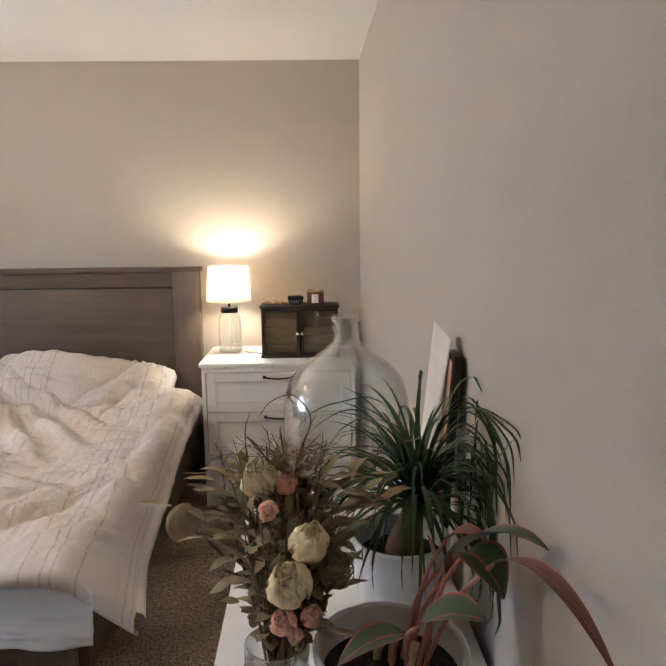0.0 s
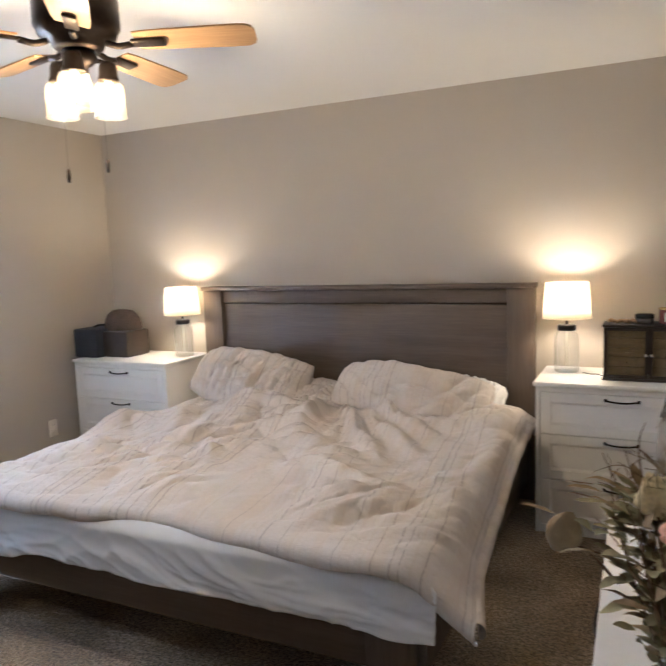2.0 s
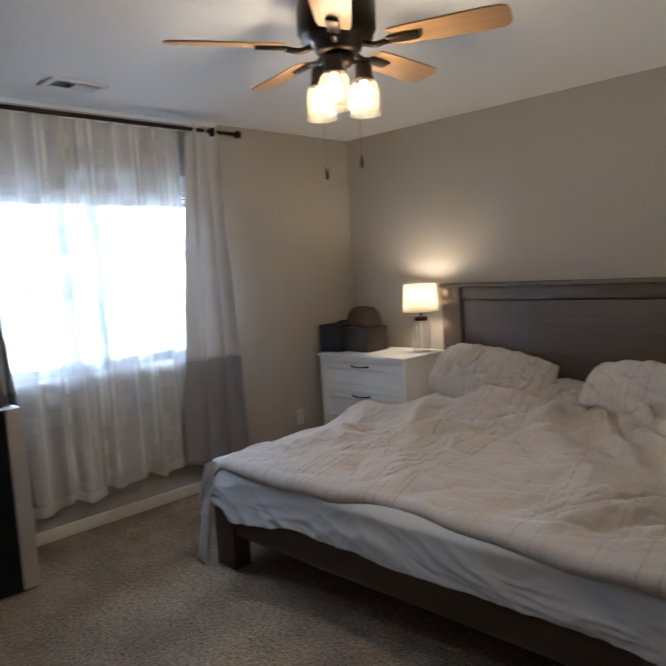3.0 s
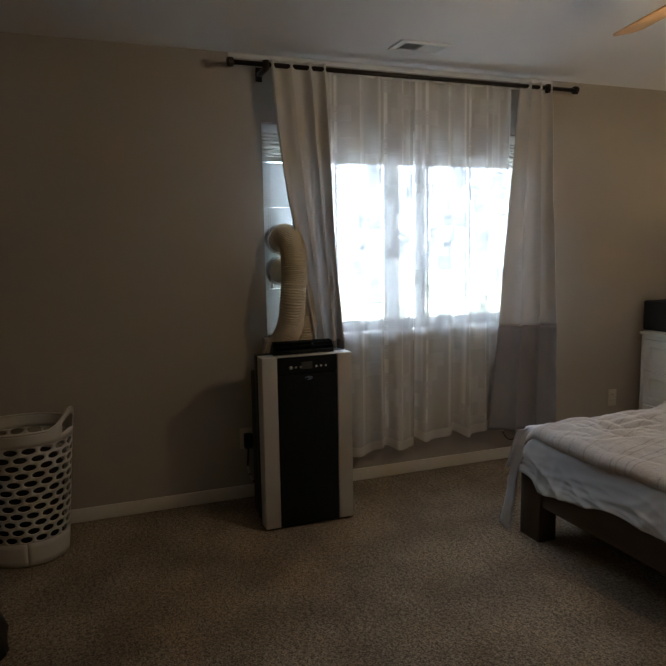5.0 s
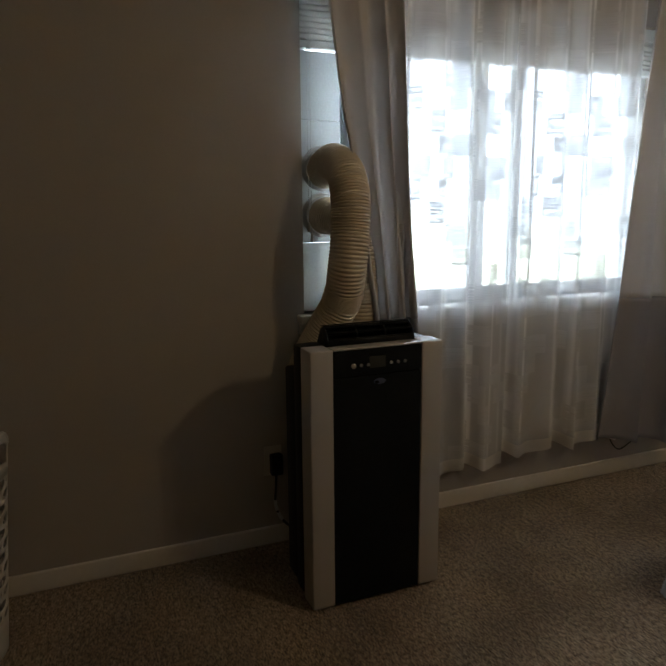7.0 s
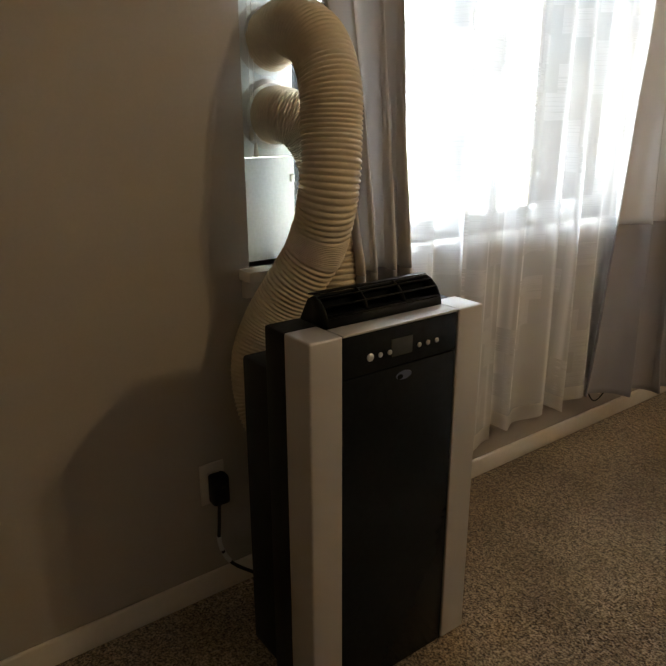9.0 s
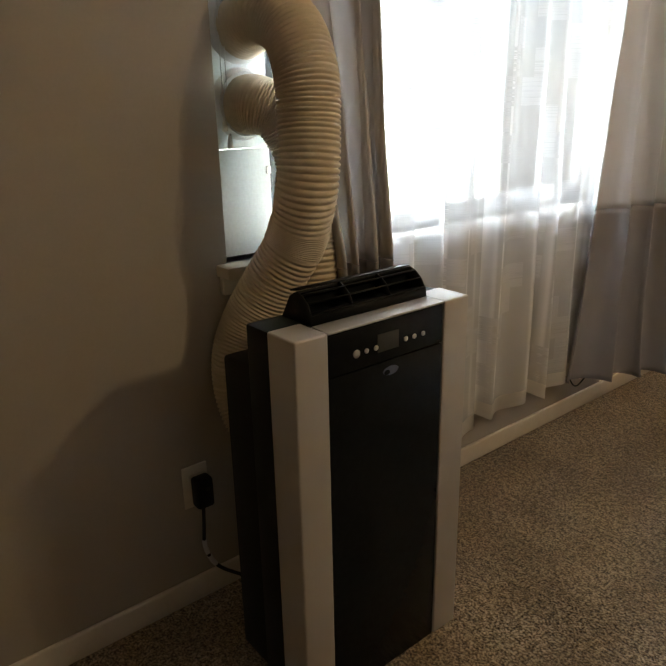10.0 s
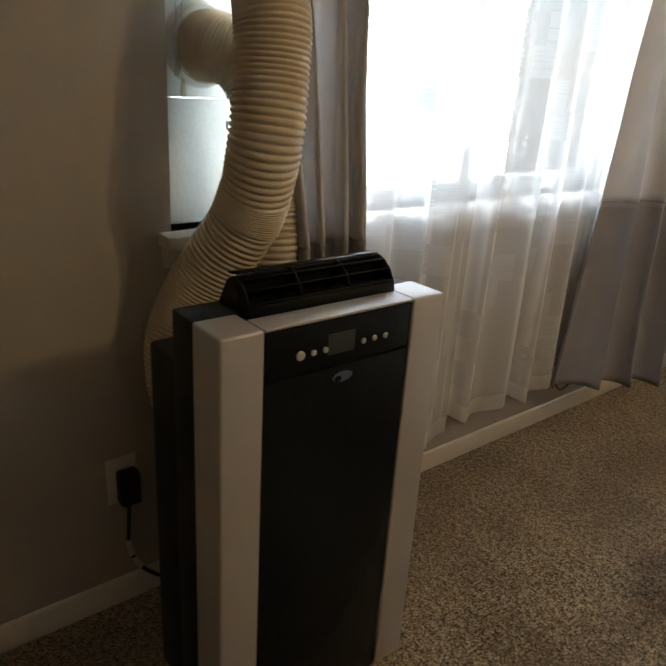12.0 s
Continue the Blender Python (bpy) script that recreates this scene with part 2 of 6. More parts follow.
def two_tone_leaf(name, inner, rim, rough=0.45):
    """A leaf whose rim and midrib differ from its blade; u runs across from rim to rim."""
    m, n, l, p = nodes_of(name)
    uv, sep, no = n.new("ShaderNodeUVMap"), n.new("ShaderNodeSeparateXYZ"), n.new("ShaderNodeTexNoise")
    uv.uv_map = "cloth"
    l.new(uv.outputs[0], sep.inputs[0])
    no.inputs["Scale"].default_value, no.inputs["Detail"].default_value = 7, 4
    l.new(uv.outputs[0], no.inputs["Vector"])
    ab, sub = n.new("ShaderNodeMath"), n.new("ShaderNodeMath")
    sub.operation, sub.inputs[1].default_value = "SUBTRACT", 0.5
    ab.operation = "ABSOLUTE"
    l.new(sep.outputs[0], sub.inputs[0])
    l.new(sub.outputs[0], ab.inputs[0])
    j = n.new("ShaderNodeMath")
    j.operation = "MULTIPLY_ADD"
    j.inputs[1].default_value, j.inputs[2].default_value = 0.18, -0.09
    l.new(no.outputs["Fac"], j.inputs[0])
    s = n.new("ShaderNodeMath")
    l.new(ab.outputs[0], s.inputs[0])
    l.new(j.outputs[0], s.inputs[1])
    r = ramp(n, [(0.02, rim), (0.05, inner), (0.40, inner), (0.49, rim)])
    l.new(s.outputs[0], r.inputs[0])
    l.new(r.outputs[0], p.inputs["Base Color"])
    p.inputs["Roughness"].default_value = rough
    return m


M = {
    "wall": surface("greige wall paint", (0.455, 0.413, 0.361), 0.75, vary=0.03, scale=1.5, grain=130, bump=0.12, dist=0.002),
    "ceiling": surface("white ceiling paint", (0.80, 0.79, 0.77), 0.9, vary=0.02, scale=2, grain=110, bump=0.15, dist=0.002),
    "trim": surface("white trim paint", (0.82, 0.77, 0.69), 0.4, vary=0.04, scale=5, bump=0.03),
    "carpet": carpet_material(),
    "lacquer": surface("white lacquer", (0.80, 0.79, 0.77), 0.35, vary=0.025, scale=6, grain=90, bump=0.02, dist=0.0005),
    "bedwood": wood_material("grey-brown stained wood", (0.070, 0.051, 0.039), (0.118, 0.087, 0.067), 0.5, 0),
    "bedwood_up": wood_material("grey-brown stained wood upright", (0.070, 0.051, 0.039), (0.118, 0.087, 0.067), 0.5, 2),
    "linen": striped_linen(),
    "sheet": cloth_material("white cotton", (0.70, 0.71, 0.73), 0.12),
    "mattress": surface("mattress ticking", (0.70, 0.69, 0.67), 0.9, grain=300),
    "shade": cloth_material("lampshade linen", (0.88, 0.83, 0.74), 0.75),
    "glass": glass_material("clear glass", (0.96, 0.98, 0.97)),
    "thin_glass": thin_glass_material("thin cloudy glass"),
    "bottle_glass": thin_glass_material("clear bottle glass", (0.985, 0.995, 0.99), 0.008, 0.30),
    # clear jars: amber tint and haze put the bulbs' glow into the glass
    "jar_shade": thin_glass_material("amber-lit jar glass", (0.99, 0.94, 0.83), 0.045, 0.25),
    "pane": glass_material("window glass"),
    "black_metal": surface("black metal", (0.02, 0.018, 0.017), 0.4, 0.8, vary=0.2, bump=0.03),
    "bronze": surface("oil-rubbed bronze", (0.045, 0.033, 0.026), 0.35, 0.85, vary=0.25, scale=12, bump=0.03),
    "chrome": surface("polished metal", (0.8, 0.8, 0.8), 0.15, 1.0, vary=0.02, bump=0),
    "silver": surface("silver plastic", (0.57, 0.545, 0.52), 0.42, 0.35, vary=0.03, scale=5, grain=400, bump=0.03, dist=0.0004),
    "black_gloss": surface("glossy black plastic", (0.012, 0.014, 0.016), 0.2, vary=0.2, scale=4, bump=0.0, Specular_IOR_Level=0.07),
    "black_matt": surface("matt black plastic", (0.014, 0.016, 0.018), 0.5, vary=0.2, grain=300, bump=0.15, dist=0.0005, Specular_IOR_Level=0.2),
    "lcd": surface("grey display", (0.055, 0.058, 0.052), 0.25, vary=0.05, bump=0),
    "button": surface("silver button", (0.62, 0.62, 0.6), 0.3, 0.5, vary=0.05, bump=0),
    "logo": surface("blue-grey badge", (0.10, 0.12, 0.20), 0.3, vary=0.05, bump=0),
    "hose": surface("cream plastic hose", (0.66, 0.57, 0.42), 0.45, vary=0.08, scale=8, bump=0.05),
    "vinyl": surface("white vinyl", (0.78, 0.78, 0.76), 0.4, vary=0.03, bump=0.02),
    "sash_grey": surface("dark grey for shaded sash and foam", (0.10, 0.105, 0.11), 0.95, vary=0.15, grain=300, bump=0.3),
    "panel": cloth_material("white plastic panel", (0.78, 0.81, 0.80), 0.10, 120),
    "blind": cloth_material("white shade fabric", (0.74, 0.73, 0.70), 0.3, 300),
    "curtain": cloth_material("off-white curtain cloth", (0.70, 0.68, 0.67), 0.11),
    "curtain_band": cloth_material("grey curtain cloth", (0.36, 0.35, 0.375), 0.10),
    "sheer": sheer_material(),
    "sheer_hem": cloth_material("white voile hem", (0.78, 0.76, 0.72), 0.45),
    "basket": surface("white plastic basket", (0.72, 0.69, 0.64), 0.45, vary=0.04, bump=0.03),
    "blade": wood_material("maple fan blade", (0.36, 0.20, 0.085), (0.58, 0.36, 0.17), 0.35, 0),
    "bulb": glow_material("lit bulb", (1.0, 0.72, 0.38), 60),
    "palm": surface("dark green leaf", (0.030, 0.075, 0.022), 0.4, vary=0.45, scale=14, bump=0.05),
    "bark": surface("palm trunk", (0.13, 0.075, 0.05), 0.85, vary=0.3, scale=20, bump=0.5, dist=0.004),
    "red_leaf": two_tone_leaf("green leaf with pink rim", (0.040, 0.070, 0.030), (0.36, 0.07, 0.065)),
    "red_leaf_young": two_tone_leaf("young red leaf", (0.15, 0.06, 0.04), (0.36, 0.08, 0.07)),
    "pink_stem": surface("pink stem", (0.42, 0.17, 0.14), 0.5, vary=0.2, bump=0.05),
    "soil": surface("potting soil", (0.02, 0.015, 0.012), 0.95, vary=0.5, scale=40, bump=0.8, dist=0.01),
    "pot": surface("white glazed pot", (0.66, 0.65, 0.64), 0.35, vary=0.03, scale=8, bump=0.02),
    "dry_green": surface("dried grey-green leaf", (0.37, 0.34, 0.20), 0.75, vary=0.4, scale=18, bump=0.3),
    "dry_tan": surface("dried tan leaf", (0.42, 0.32, 0.19), 0.75, vary=0.3, scale=18, bump=0.3),
    "dry_brown": surface("dried brown stem", (0.17, 0.11, 0.07), 0.85, vary=0.4, scale=25, bump=0.3),
    "dry_moss": surface("dried moss curls", (0.24, 0.20, 0.13), 0.9, vary=0.3, scale=30, bump=0.3),
    "cream_rose": surface("dried cream rose", (0.82, 0.71, 0.42), 0.7, vary=0.22, scale=30, grain=120, bump=0.4),
    "pink_rose": surface("dried pink rose", (0.72, 0.40, 0.30), 0.7, vary=0.3, scale=30, grain=120, bump=0.4),
    "paper": surface("white card", (0.80, 0.76, 0.71), 0.7, vary=0.04, bump=0.03),
    "tan_board": surface("tan board", (0.46, 0.30, 0.20), 0.7, vary=0.1),
    "dark_frame": surface("dark frame wood", (0.012, 0.011, 0.012), 0.4, vary=0.3),
    "dark_box": surface("dark brown painted metal", (0.030, 0.022, 0.018), 0.45, 0.2, vary=0.2, bump=0.05),
    "mesh_back": surface("drawer fronts behind mesh", (0.15, 0.12, 0.085), 0.6, vary=0.25, scale=20),
    "brass": surface("brass mesh", (0.40, 0.30, 0.15), 0.35, 0.9, vary=0.2),
    "candle": surface("plum candle glass", (0.16, 0.055, 0.06), 0.15, vary=0.1, bump=0),
    "gold": surface("gold rim", (0.75, 0.55, 0.25), 0.25, 1.0, vary=0.05, bump=0),
    "beads": surface("wooden beads", (0.42, 0.28, 0.17), 0.6, vary=0.25),
    "navy": surface("navy cloth box", (0.014, 0.017, 0.026), 0.7, vary=0.25, grain=300, bump=0.3),
    "brown_leather": surface("dark brown leather", (0.032, 0.020, 0.014), 0.5, vary=0.35, scale=9, bump=0.3),
    "brown_cap": surface("brown knitted cloth", (0.075, 0.052, 0.04), 0.9, vary=0.4, scale=16, grain=90, bump=0.7, dist=0.004),
    "black_bag": surface("black nylon", (0.008, 0.008, 0.009), 0.55, vary=0.3, scale=10, bump=0.4, dist=0.004),
    "dark_cloth": surface("dark laundry cloth", (0.022, 0.018, 0.016), 0.95, vary=0.5, scale=9, grain=80, bump=0.5, dist=0.004),
    "plate": surface("outlet plastic", (0.70, 0.66, 0.58), 0.35, vary=0.03, bump=0),
    "cord": surface("black cable", (0.01, 0.01, 0.01), 0.45, vary=0.1, bump=0),
    "tag": surface("white cable tag", (0.7, 0.7, 0.68), 0.5, vary=0.05, bump=0),
    # near-black colour for the shade inside openings that have no depth
    "hole_shade": surface("shade of unlit holes", (0.03, 0.03, 0.03), 0.8, vary=0.2),
}


def backdrop_material():
    """Bright hazy distance with a band of trees over a pale glow added to light the ceiling, as sunlit land would."""
    m, n, l, p = nodes_of("bright distance")
    out = n["Material Output"]
    n.remove(p)
    co, sep, no = n.new("ShaderNodeTexCoord"), n.new("ShaderNodeSeparateXYZ"), n.new("ShaderNodeTexNoise")
    l.new(co.outputs["Object"], sep.inputs[0])
    no.inputs["Scale"].default_value, no.inputs["Detail"].default_value = 1.1, 6
    l.new(co.outputs["Object"], no.inputs["Vector"])
    a = n.new("ShaderNodeMath")
    a.operation, a.inputs[1].default_value = "MULTIPLY_ADD", 2.4
    l.new(no.outputs["Fac"], a.inputs[0])
    l.new(sep.outputs[2], a.inputs[2])
    r = n.new("ShaderNodeMapRange")
    r.inputs[1].default_value, r.inputs[2].default_value = 1.3, 2.3
    l.new(a.outputs[0], r.inputs[0])
    tree = ramp(n, [(0.35, (0.20, 0.23, 0.18)), (0.6, (0.42, 0.46, 0.38))])
    l.new(no.outputs["Fac"], tree.inputs[0])
    mix, e = n.new("ShaderNodeMix"), n.new("ShaderNodeEmission")
    mix.data_type = "RGBA"
    l.new(r.outputs[0], mix.inputs[0])
    l.new(tree.outputs[0], mix.inputs[6])
    mix.inputs[7].default_value = (0.80, 0.93, 1.04, 1)
    # pale glow low down, mostly out of view, added to brighten the ceiling
    low, ground_fill = n.new("ShaderNodeMapRange"), n.new("ShaderNodeMix")
    low.inputs[1].default_value, low.inputs[2].default_value = -2.4, -1.4
    l.new(sep.outputs[2], low.inputs[0])
    ground_fill.data_type = "RGBA"
    ground_fill.inputs[6].default_value = (0.86, 0.90, 0.92, 1)
    l.new(low.outputs[0], ground_fill.inputs[0])
    l.new(mix.outputs[2], ground_fill.inputs[7])
    l.new(ground_fill.outputs[2], e.inputs[0])
    e.inputs[1].default_value = OUTSIDE
    l.new(e.outputs[0], out.inputs["Surface"])
    return m


# ---- mesh helpers ----
def part(name, bm, material, parent=None, label="", sharp=40):
    """One mesh object from a bmesh, under a thing or a part."""
    for f in bm.faces:
        f.smooth = True
    for e in bm.edges:
        if len(e.link_faces) == 2 and e.calc_face_angle(0) > radians(sharp):
            e.smooth = False
    me = bpy.data.meshes.new(name)
    bm.to_mesh(me)
    bm.free()
    me.materials.append(material)
    ob = new(name, me)
    if parent:
        ob.parent = parent
    if label:
        ob["label"] = label
    return ob


def thing(name, place, label, category, group="", kind="", turn=0):
    ob = new(name)
    ob.empty_display_size = 0.1
    ob.matrix_world = pose(*place, 0, 0, turn)
    return tagged(ob, label, category, group, kind)


def box(bm, x0, x1, y0, y1, z0, z1, bevel=0.0, seg=2):
    made = bmesh.ops.create_cube(bm, size=1)
    vs = made["verts"]
    for v in vs:
        v.co = Vector(((x0 + x1) / 2 + v.co.x * (x1 - x0), (y0 + y1) / 2 + v.co.y * (y1 - y0), (z0 + z1) / 2 + v.co.z * (z1 - z0)))
    if bevel:
        es = list({e for v in vs for e in v.link_edges})
        bmesh.ops.bevel(bm, geom=es, offset=bevel, segments=seg, affect="EDGES", profile=0.5)
    return bm


def boxed(*a, **k):
    return box(bmesh.new(), *a, **k)


def lathe(bm, profile, seg=32, centre=(0, 0, 0), squash=(1, 1)):
    rings = []
    for r, z in profile:
        if r < 1e-6:
            rings.append([bm.verts.new((centre[0], centre[1], centre[2] + z))])
        else:
            rings.append([bm.verts.new((centre[0] + r * squash[0] * math.cos(2 * math.pi * i / seg), centre[1] + r * squash[1] * math.sin(2 * math.pi * i / seg), centre[2] + z)) for i in range(seg)])
    for a, b in zip(rings, rings[1:]):
        for i in range(seg):
            j = (i + 1) % seg
            if len(a) == 1 and len(b) == 1:
                break
            if len(a) == 1:
                bm.faces.new((a[0], b[j], b[i]))
            elif len(b) == 1:
                bm.faces.new((a[i], a[j], b[0]))
            else:
                bm.faces.new((a[i], a[j], b[j], b[i]))
    return bm


def tube(bm, points, radius, seg=8, caps=True):
    """A tube along points; radius is a number or a function of 0..1."""
    pts = [Vector(p) for p in points]
    up, rings = None, []
    for i, p in enumerate(pts):
        d = (pts[min(i + 1, len(pts) - 1)] - pts[max(i - 1, 0)]).normalized()
        if up is None:
            up = d.orthogonal().normalized()
        up = (up - d * up.dot(d)).normalized()
        side = d.cross(up)
        r = radius(i / (len(pts) - 1)) if callable(radius) else radius
        rings.append([bm.verts.new(p + (up * math.cos(2 * math.pi * k / seg) + side * math.sin(2 * math.pi * k / seg)) * r) for k in range(seg)])
    for a, b in zip(rings, rings[1:]):
        for k in range(seg):
            bm.faces.new((a[k], a[(k + 1) % seg], b[(k + 1) % seg], b[k]))
    if caps:
        bm.faces.new(rings[0][::-1])
        bm.faces.new(rings[-1])
    return bm


def curve_points(knots, n):
    """n points along a smooth curve through the knots."""
    k = [Vector(p) for p in knots]
    k = [2 * k[0] - k[1]] + k + [2 * k[-1] - k[-2]]
    out, spans = [], len(k) - 3
    for i in range(n):
        s = i / (n - 1) * spans
        j = min(int(s), spans - 1)
        t = s - j
        a, b, c, d = k[j:j + 4]
        out.append(0.5 * ((2 * b) + (c - a) * t + (2 * a - 5 * b + 4 * c - d) * t * t + (3 * b - a - 3 * c + d) * t ** 3))
    return out


def sheet_mesh(bm, f, nu, nv, uvs=None):
    """A grid surface f(u, v) -> point, with a cloth uv layer from uvs(u, v)."""
    lay = bm.loops.layers.uv.get("cloth") or bm.loops.layers.uv.new("cloth")
    uvs = uvs or (lambda u, v: (u, v))
    vs = [[bm.verts.new(f(i / nu, j / nv)) for i in range(nu + 1)] for j in range(nv + 1)]
    for j in range(nv):
        for i in range(nu):
            face = bm.faces.new((vs[j][i], vs[j][i + 1], vs[j + 1][i + 1], vs[j + 1][i]))
            for loop, (a, b) in zip(face.loops, ((i, j), (i + 1, j), (i + 1, j + 1), (i, j + 1))):
                loop[lay].uv = uvs(a / nu, b / nv)
    return bm


def thick(ob, t, offset=0.0):
    s = ob.modifiers.new("thickness", "SOLIDIFY")
    s.thickness, s.offset = t, offset
    return ob


def n3(x, y, z=0.0):
    return noise.noise((x, y, z))


def lerp(a, b, t):
    return a + (b - a) * t


def between(stops, t):
    for (t0, a), (t1, b) in zip(stops, stops[1:]):
        if t <= t1:
            return lerp(a, b, (t - t0) / (t1 - t0))
    return stops[-1][1]


# ---- the room ----
X0, X1, Y0, Y1, H = -3.725, 0.45, -1.9, 4.0, 2.44
WY0, WY1, WZ0, WZ1 = 0.812, 2.56, 0.915, 2.09      # window opening
T = 0.15


def right_x(y):
    """The right-hand wall runs a degree out of square."""
    return 0.45 + (4.0 - y) * 0.018


def flat(name, bm, material, label, category):
    return tagged(part(name, bm, material), label, category, kind="structure")


# narrow strip added to give the pale line above the window
flat("trim", boxed(X0 + 0.001, X0 + 0.016, 0.64, 2.72, 2.412, 2.437, bevel=0.004), M["ceiling"], "thin white strip where the wall meets the ceiling", "trim")
flat("floor", boxed(X0 - T, 0.8, Y0 - T, Y1 + T, -0.1, 0), M["carpet"], "beige speckled cut-pile carpet over the whole floor", "carpet")
flat("ceiling", boxed(X0 - T, 0.8, Y0 - T, Y1 + T, H, H + 0.1), M["ceiling"], "plain white painted flat ceiling", "ceiling")
flat("wall_north", boxed(X0, 0.8, Y1, Y1 + T, 0, H), M["wall"], "greige painted wall behind the bed", "wall")
flat("wall_south", boxed(X0, 0.8, Y0 - T, Y0, 0, H), M["wall"], "greige painted wall", "wall")
bm = bmesh.new()
for a, b, c, d in ((Y0 - T, WY0, 0, H), (WY1, Y1 + T, 0, H), (WY0, WY1, 0, WZ0), (WY0, WY1, WZ1, H)):
    box(bm, X0 - T, X0, a, b, c, d)
flat("wall_west", bm, M["wall"], "greige painted wall with a wide window", "wall")
bm = bmesh.new()
vs = [bm.verts.new((right_x(y) + dx, y, z)) for z in (0, H) for y, dx in ((Y0, 0), (Y1, 0), (Y1, 0.15), (Y0, 0.15))]
for q in ((0, 1, 5, 4), (1, 2, 6, 5), (2, 3, 7, 6), (3, 0, 4, 7), (4, 5, 6, 7), (3, 2, 1, 0)):
    bm.faces.new([vs[i] for i in q])
bmesh.ops.recalc_face_normals(bm, faces=bm.faces[:])
flat("wall_east", bm, M["wall"], "greige painted wall beside the dresser", "wall")
for nm, b in (("baseboard", (X0, X0 + 0.014, Y0, Y1 - 0.014)), ("baseboard", (X0, right_x(Y1), Y1 - 0.014, Y1)), ("baseboard", (X0 + 0.014, 0.5, Y0, Y0 + 0.014))):
    flat(nm, boxed(*b, 0, 0.075, bevel=0.0065, seg=3), M["trim"], "white painted low baseboard", "baseboard")

# ---- window ----
win = thing("window_1", (X0, WY0, WZ0), "white vinyl sliding window with bright daylight outside", "window", kind="structure")
W, HH = WY1 - WY0, WZ1 - WZ0
bm = bmesh.new()
for a in ((0, 0.05, 0, HH), (W - 0.05, W, 0, HH), (0.05, W - 0.05, 0, 0.05), (0.05, W - 0.05, HH - 0.05, HH)):
    box(bm, -0.135, -0.085, *a, bevel=0.004)
part("window_frame", bm, M["vinyl"], win)
for y, wide in ((0.808, 0.072), (1.016, 0.046)):
    part("meeting_stile", boxed(-0.125, -0.095, y, y + wide, 0.05, HH - 0.05, bevel=0.003), M["vinyl"], win)
for a, b in ((0.05, W * 0.5), (W * 0.5, W - 0.05)):
    p = part("pane", boxed(-0.114, -0.110, a, b, 0.05, HH - 0.05), M["pane"], win)
    p.visible_shadow = False
bm = boxed(-0.085, 0.055, -0.03, W + 0.03, -0.03, 0.0, bevel=0.006)
part("window_sill", bm, M["trim"], win, "white painted sill with a rounded nose")
bm = boxed(0.0, 0.02, -0.025, W + 0.025, -0.075, -0.0305, bevel=0.004)
part("apron", bm, M["trim"], win)
shade = thing("window_shade", (X0 - 0.055, (WY0 + WY1) / 2, WZ1 - 0.20), "white pleated window shade pulled up at the top", "window shade")
bm = boxed(-0.025, 0.025, -W / 2 + 0.006, W / 2 - 0.006, 0.15, 0.20, bevel=0.004)
part("head_rail", bm, M["vinyl"], shade)
for i in range(6):
    z = 0.03 + i * 0.02
    part("pleat", boxed(-0.022, 0.022, -W / 2 + 0.01, W / 2 - 0.01, z, z + 0.018, bevel=0.006), M["blind"], shade)
part("bottom_rail", boxed(-0.02, 0.02, -W / 2 + 0.008, W / 2 - 0.008, 0, 0.026, bevel=0.004), M["vinyl"], shade)
cordset = thing("blind_cord", (X0 - 0.02, 0.845, 1.20), "white pull cords with tassels beside the window panel", "blind cord")
for dy, z in ((0, 0.04), (0.012, 0.0)):
    part("cord", tube(bmesh.new(), [(0, dy, z + 0.02), (0, dy, 0.74)], 0.0013, 6), M["vinyl"], cordset)
    part("tassel", lathe(bmesh.new(), [(0, 0), (0.007, 0.002), (0.006, 0.018), (0.003, 0.035), (0, 0.036)], 10, (0, dy, z - 0.015)), M["plate"], cordset)

back = part("backdrop", boxed(-16.02, -16, -16, 18, -6, 16), backdrop_material())
tagged(back, "bright hazy daylight with pale trees outside", "backdrop", kind="backdrop")
tagged(back, kind="structure")

# ---- curtains ----
RODX, RODZ = -3.577, 2.353
rod = thing("curtain_rod", (RODX, 0.625, RODZ), "dark bronze curtain rod with round end caps", "curtain rod")
part("pole", tube(bmesh.new(), [(0, 0, 0), (0, 2.16, 0)], 0.0125, 16), M["bronze"], rod)
for y in (0, 2.16):
    s = 1 if y else -1
    bm = lathe(bmesh.new(), [(0, 0), (0.021, 0), (0.024, 0.006), (0.024, 0.028), (0.018, 0.034), (0, 0.035)], 20)
    bmesh.ops.transform(bm, matrix=pose(0, y - 0.01 * s, 0, -90 * s, 0, 0), verts=bm.verts[:])
    part("finial", bm, M["bronze"], rod)
for y in (0.18, 1.96):
    bm = boxed(X0 - RODX, 0.012, y - 0.012, y + 0.012, -0.03, -0.008, bevel=0.003)
    box(bm, X0 - RODX, X0 - RODX + 0.008, y - 0.018, y + 0.018, -0.055, 0.02, bevel=0.003)
    lathe(bm, [(0.019, -0.02), (0.019, 0.02), (0, 0.02)], 14, (0, y, 0))
    part("bracket", bm, M["bronze"], rod)


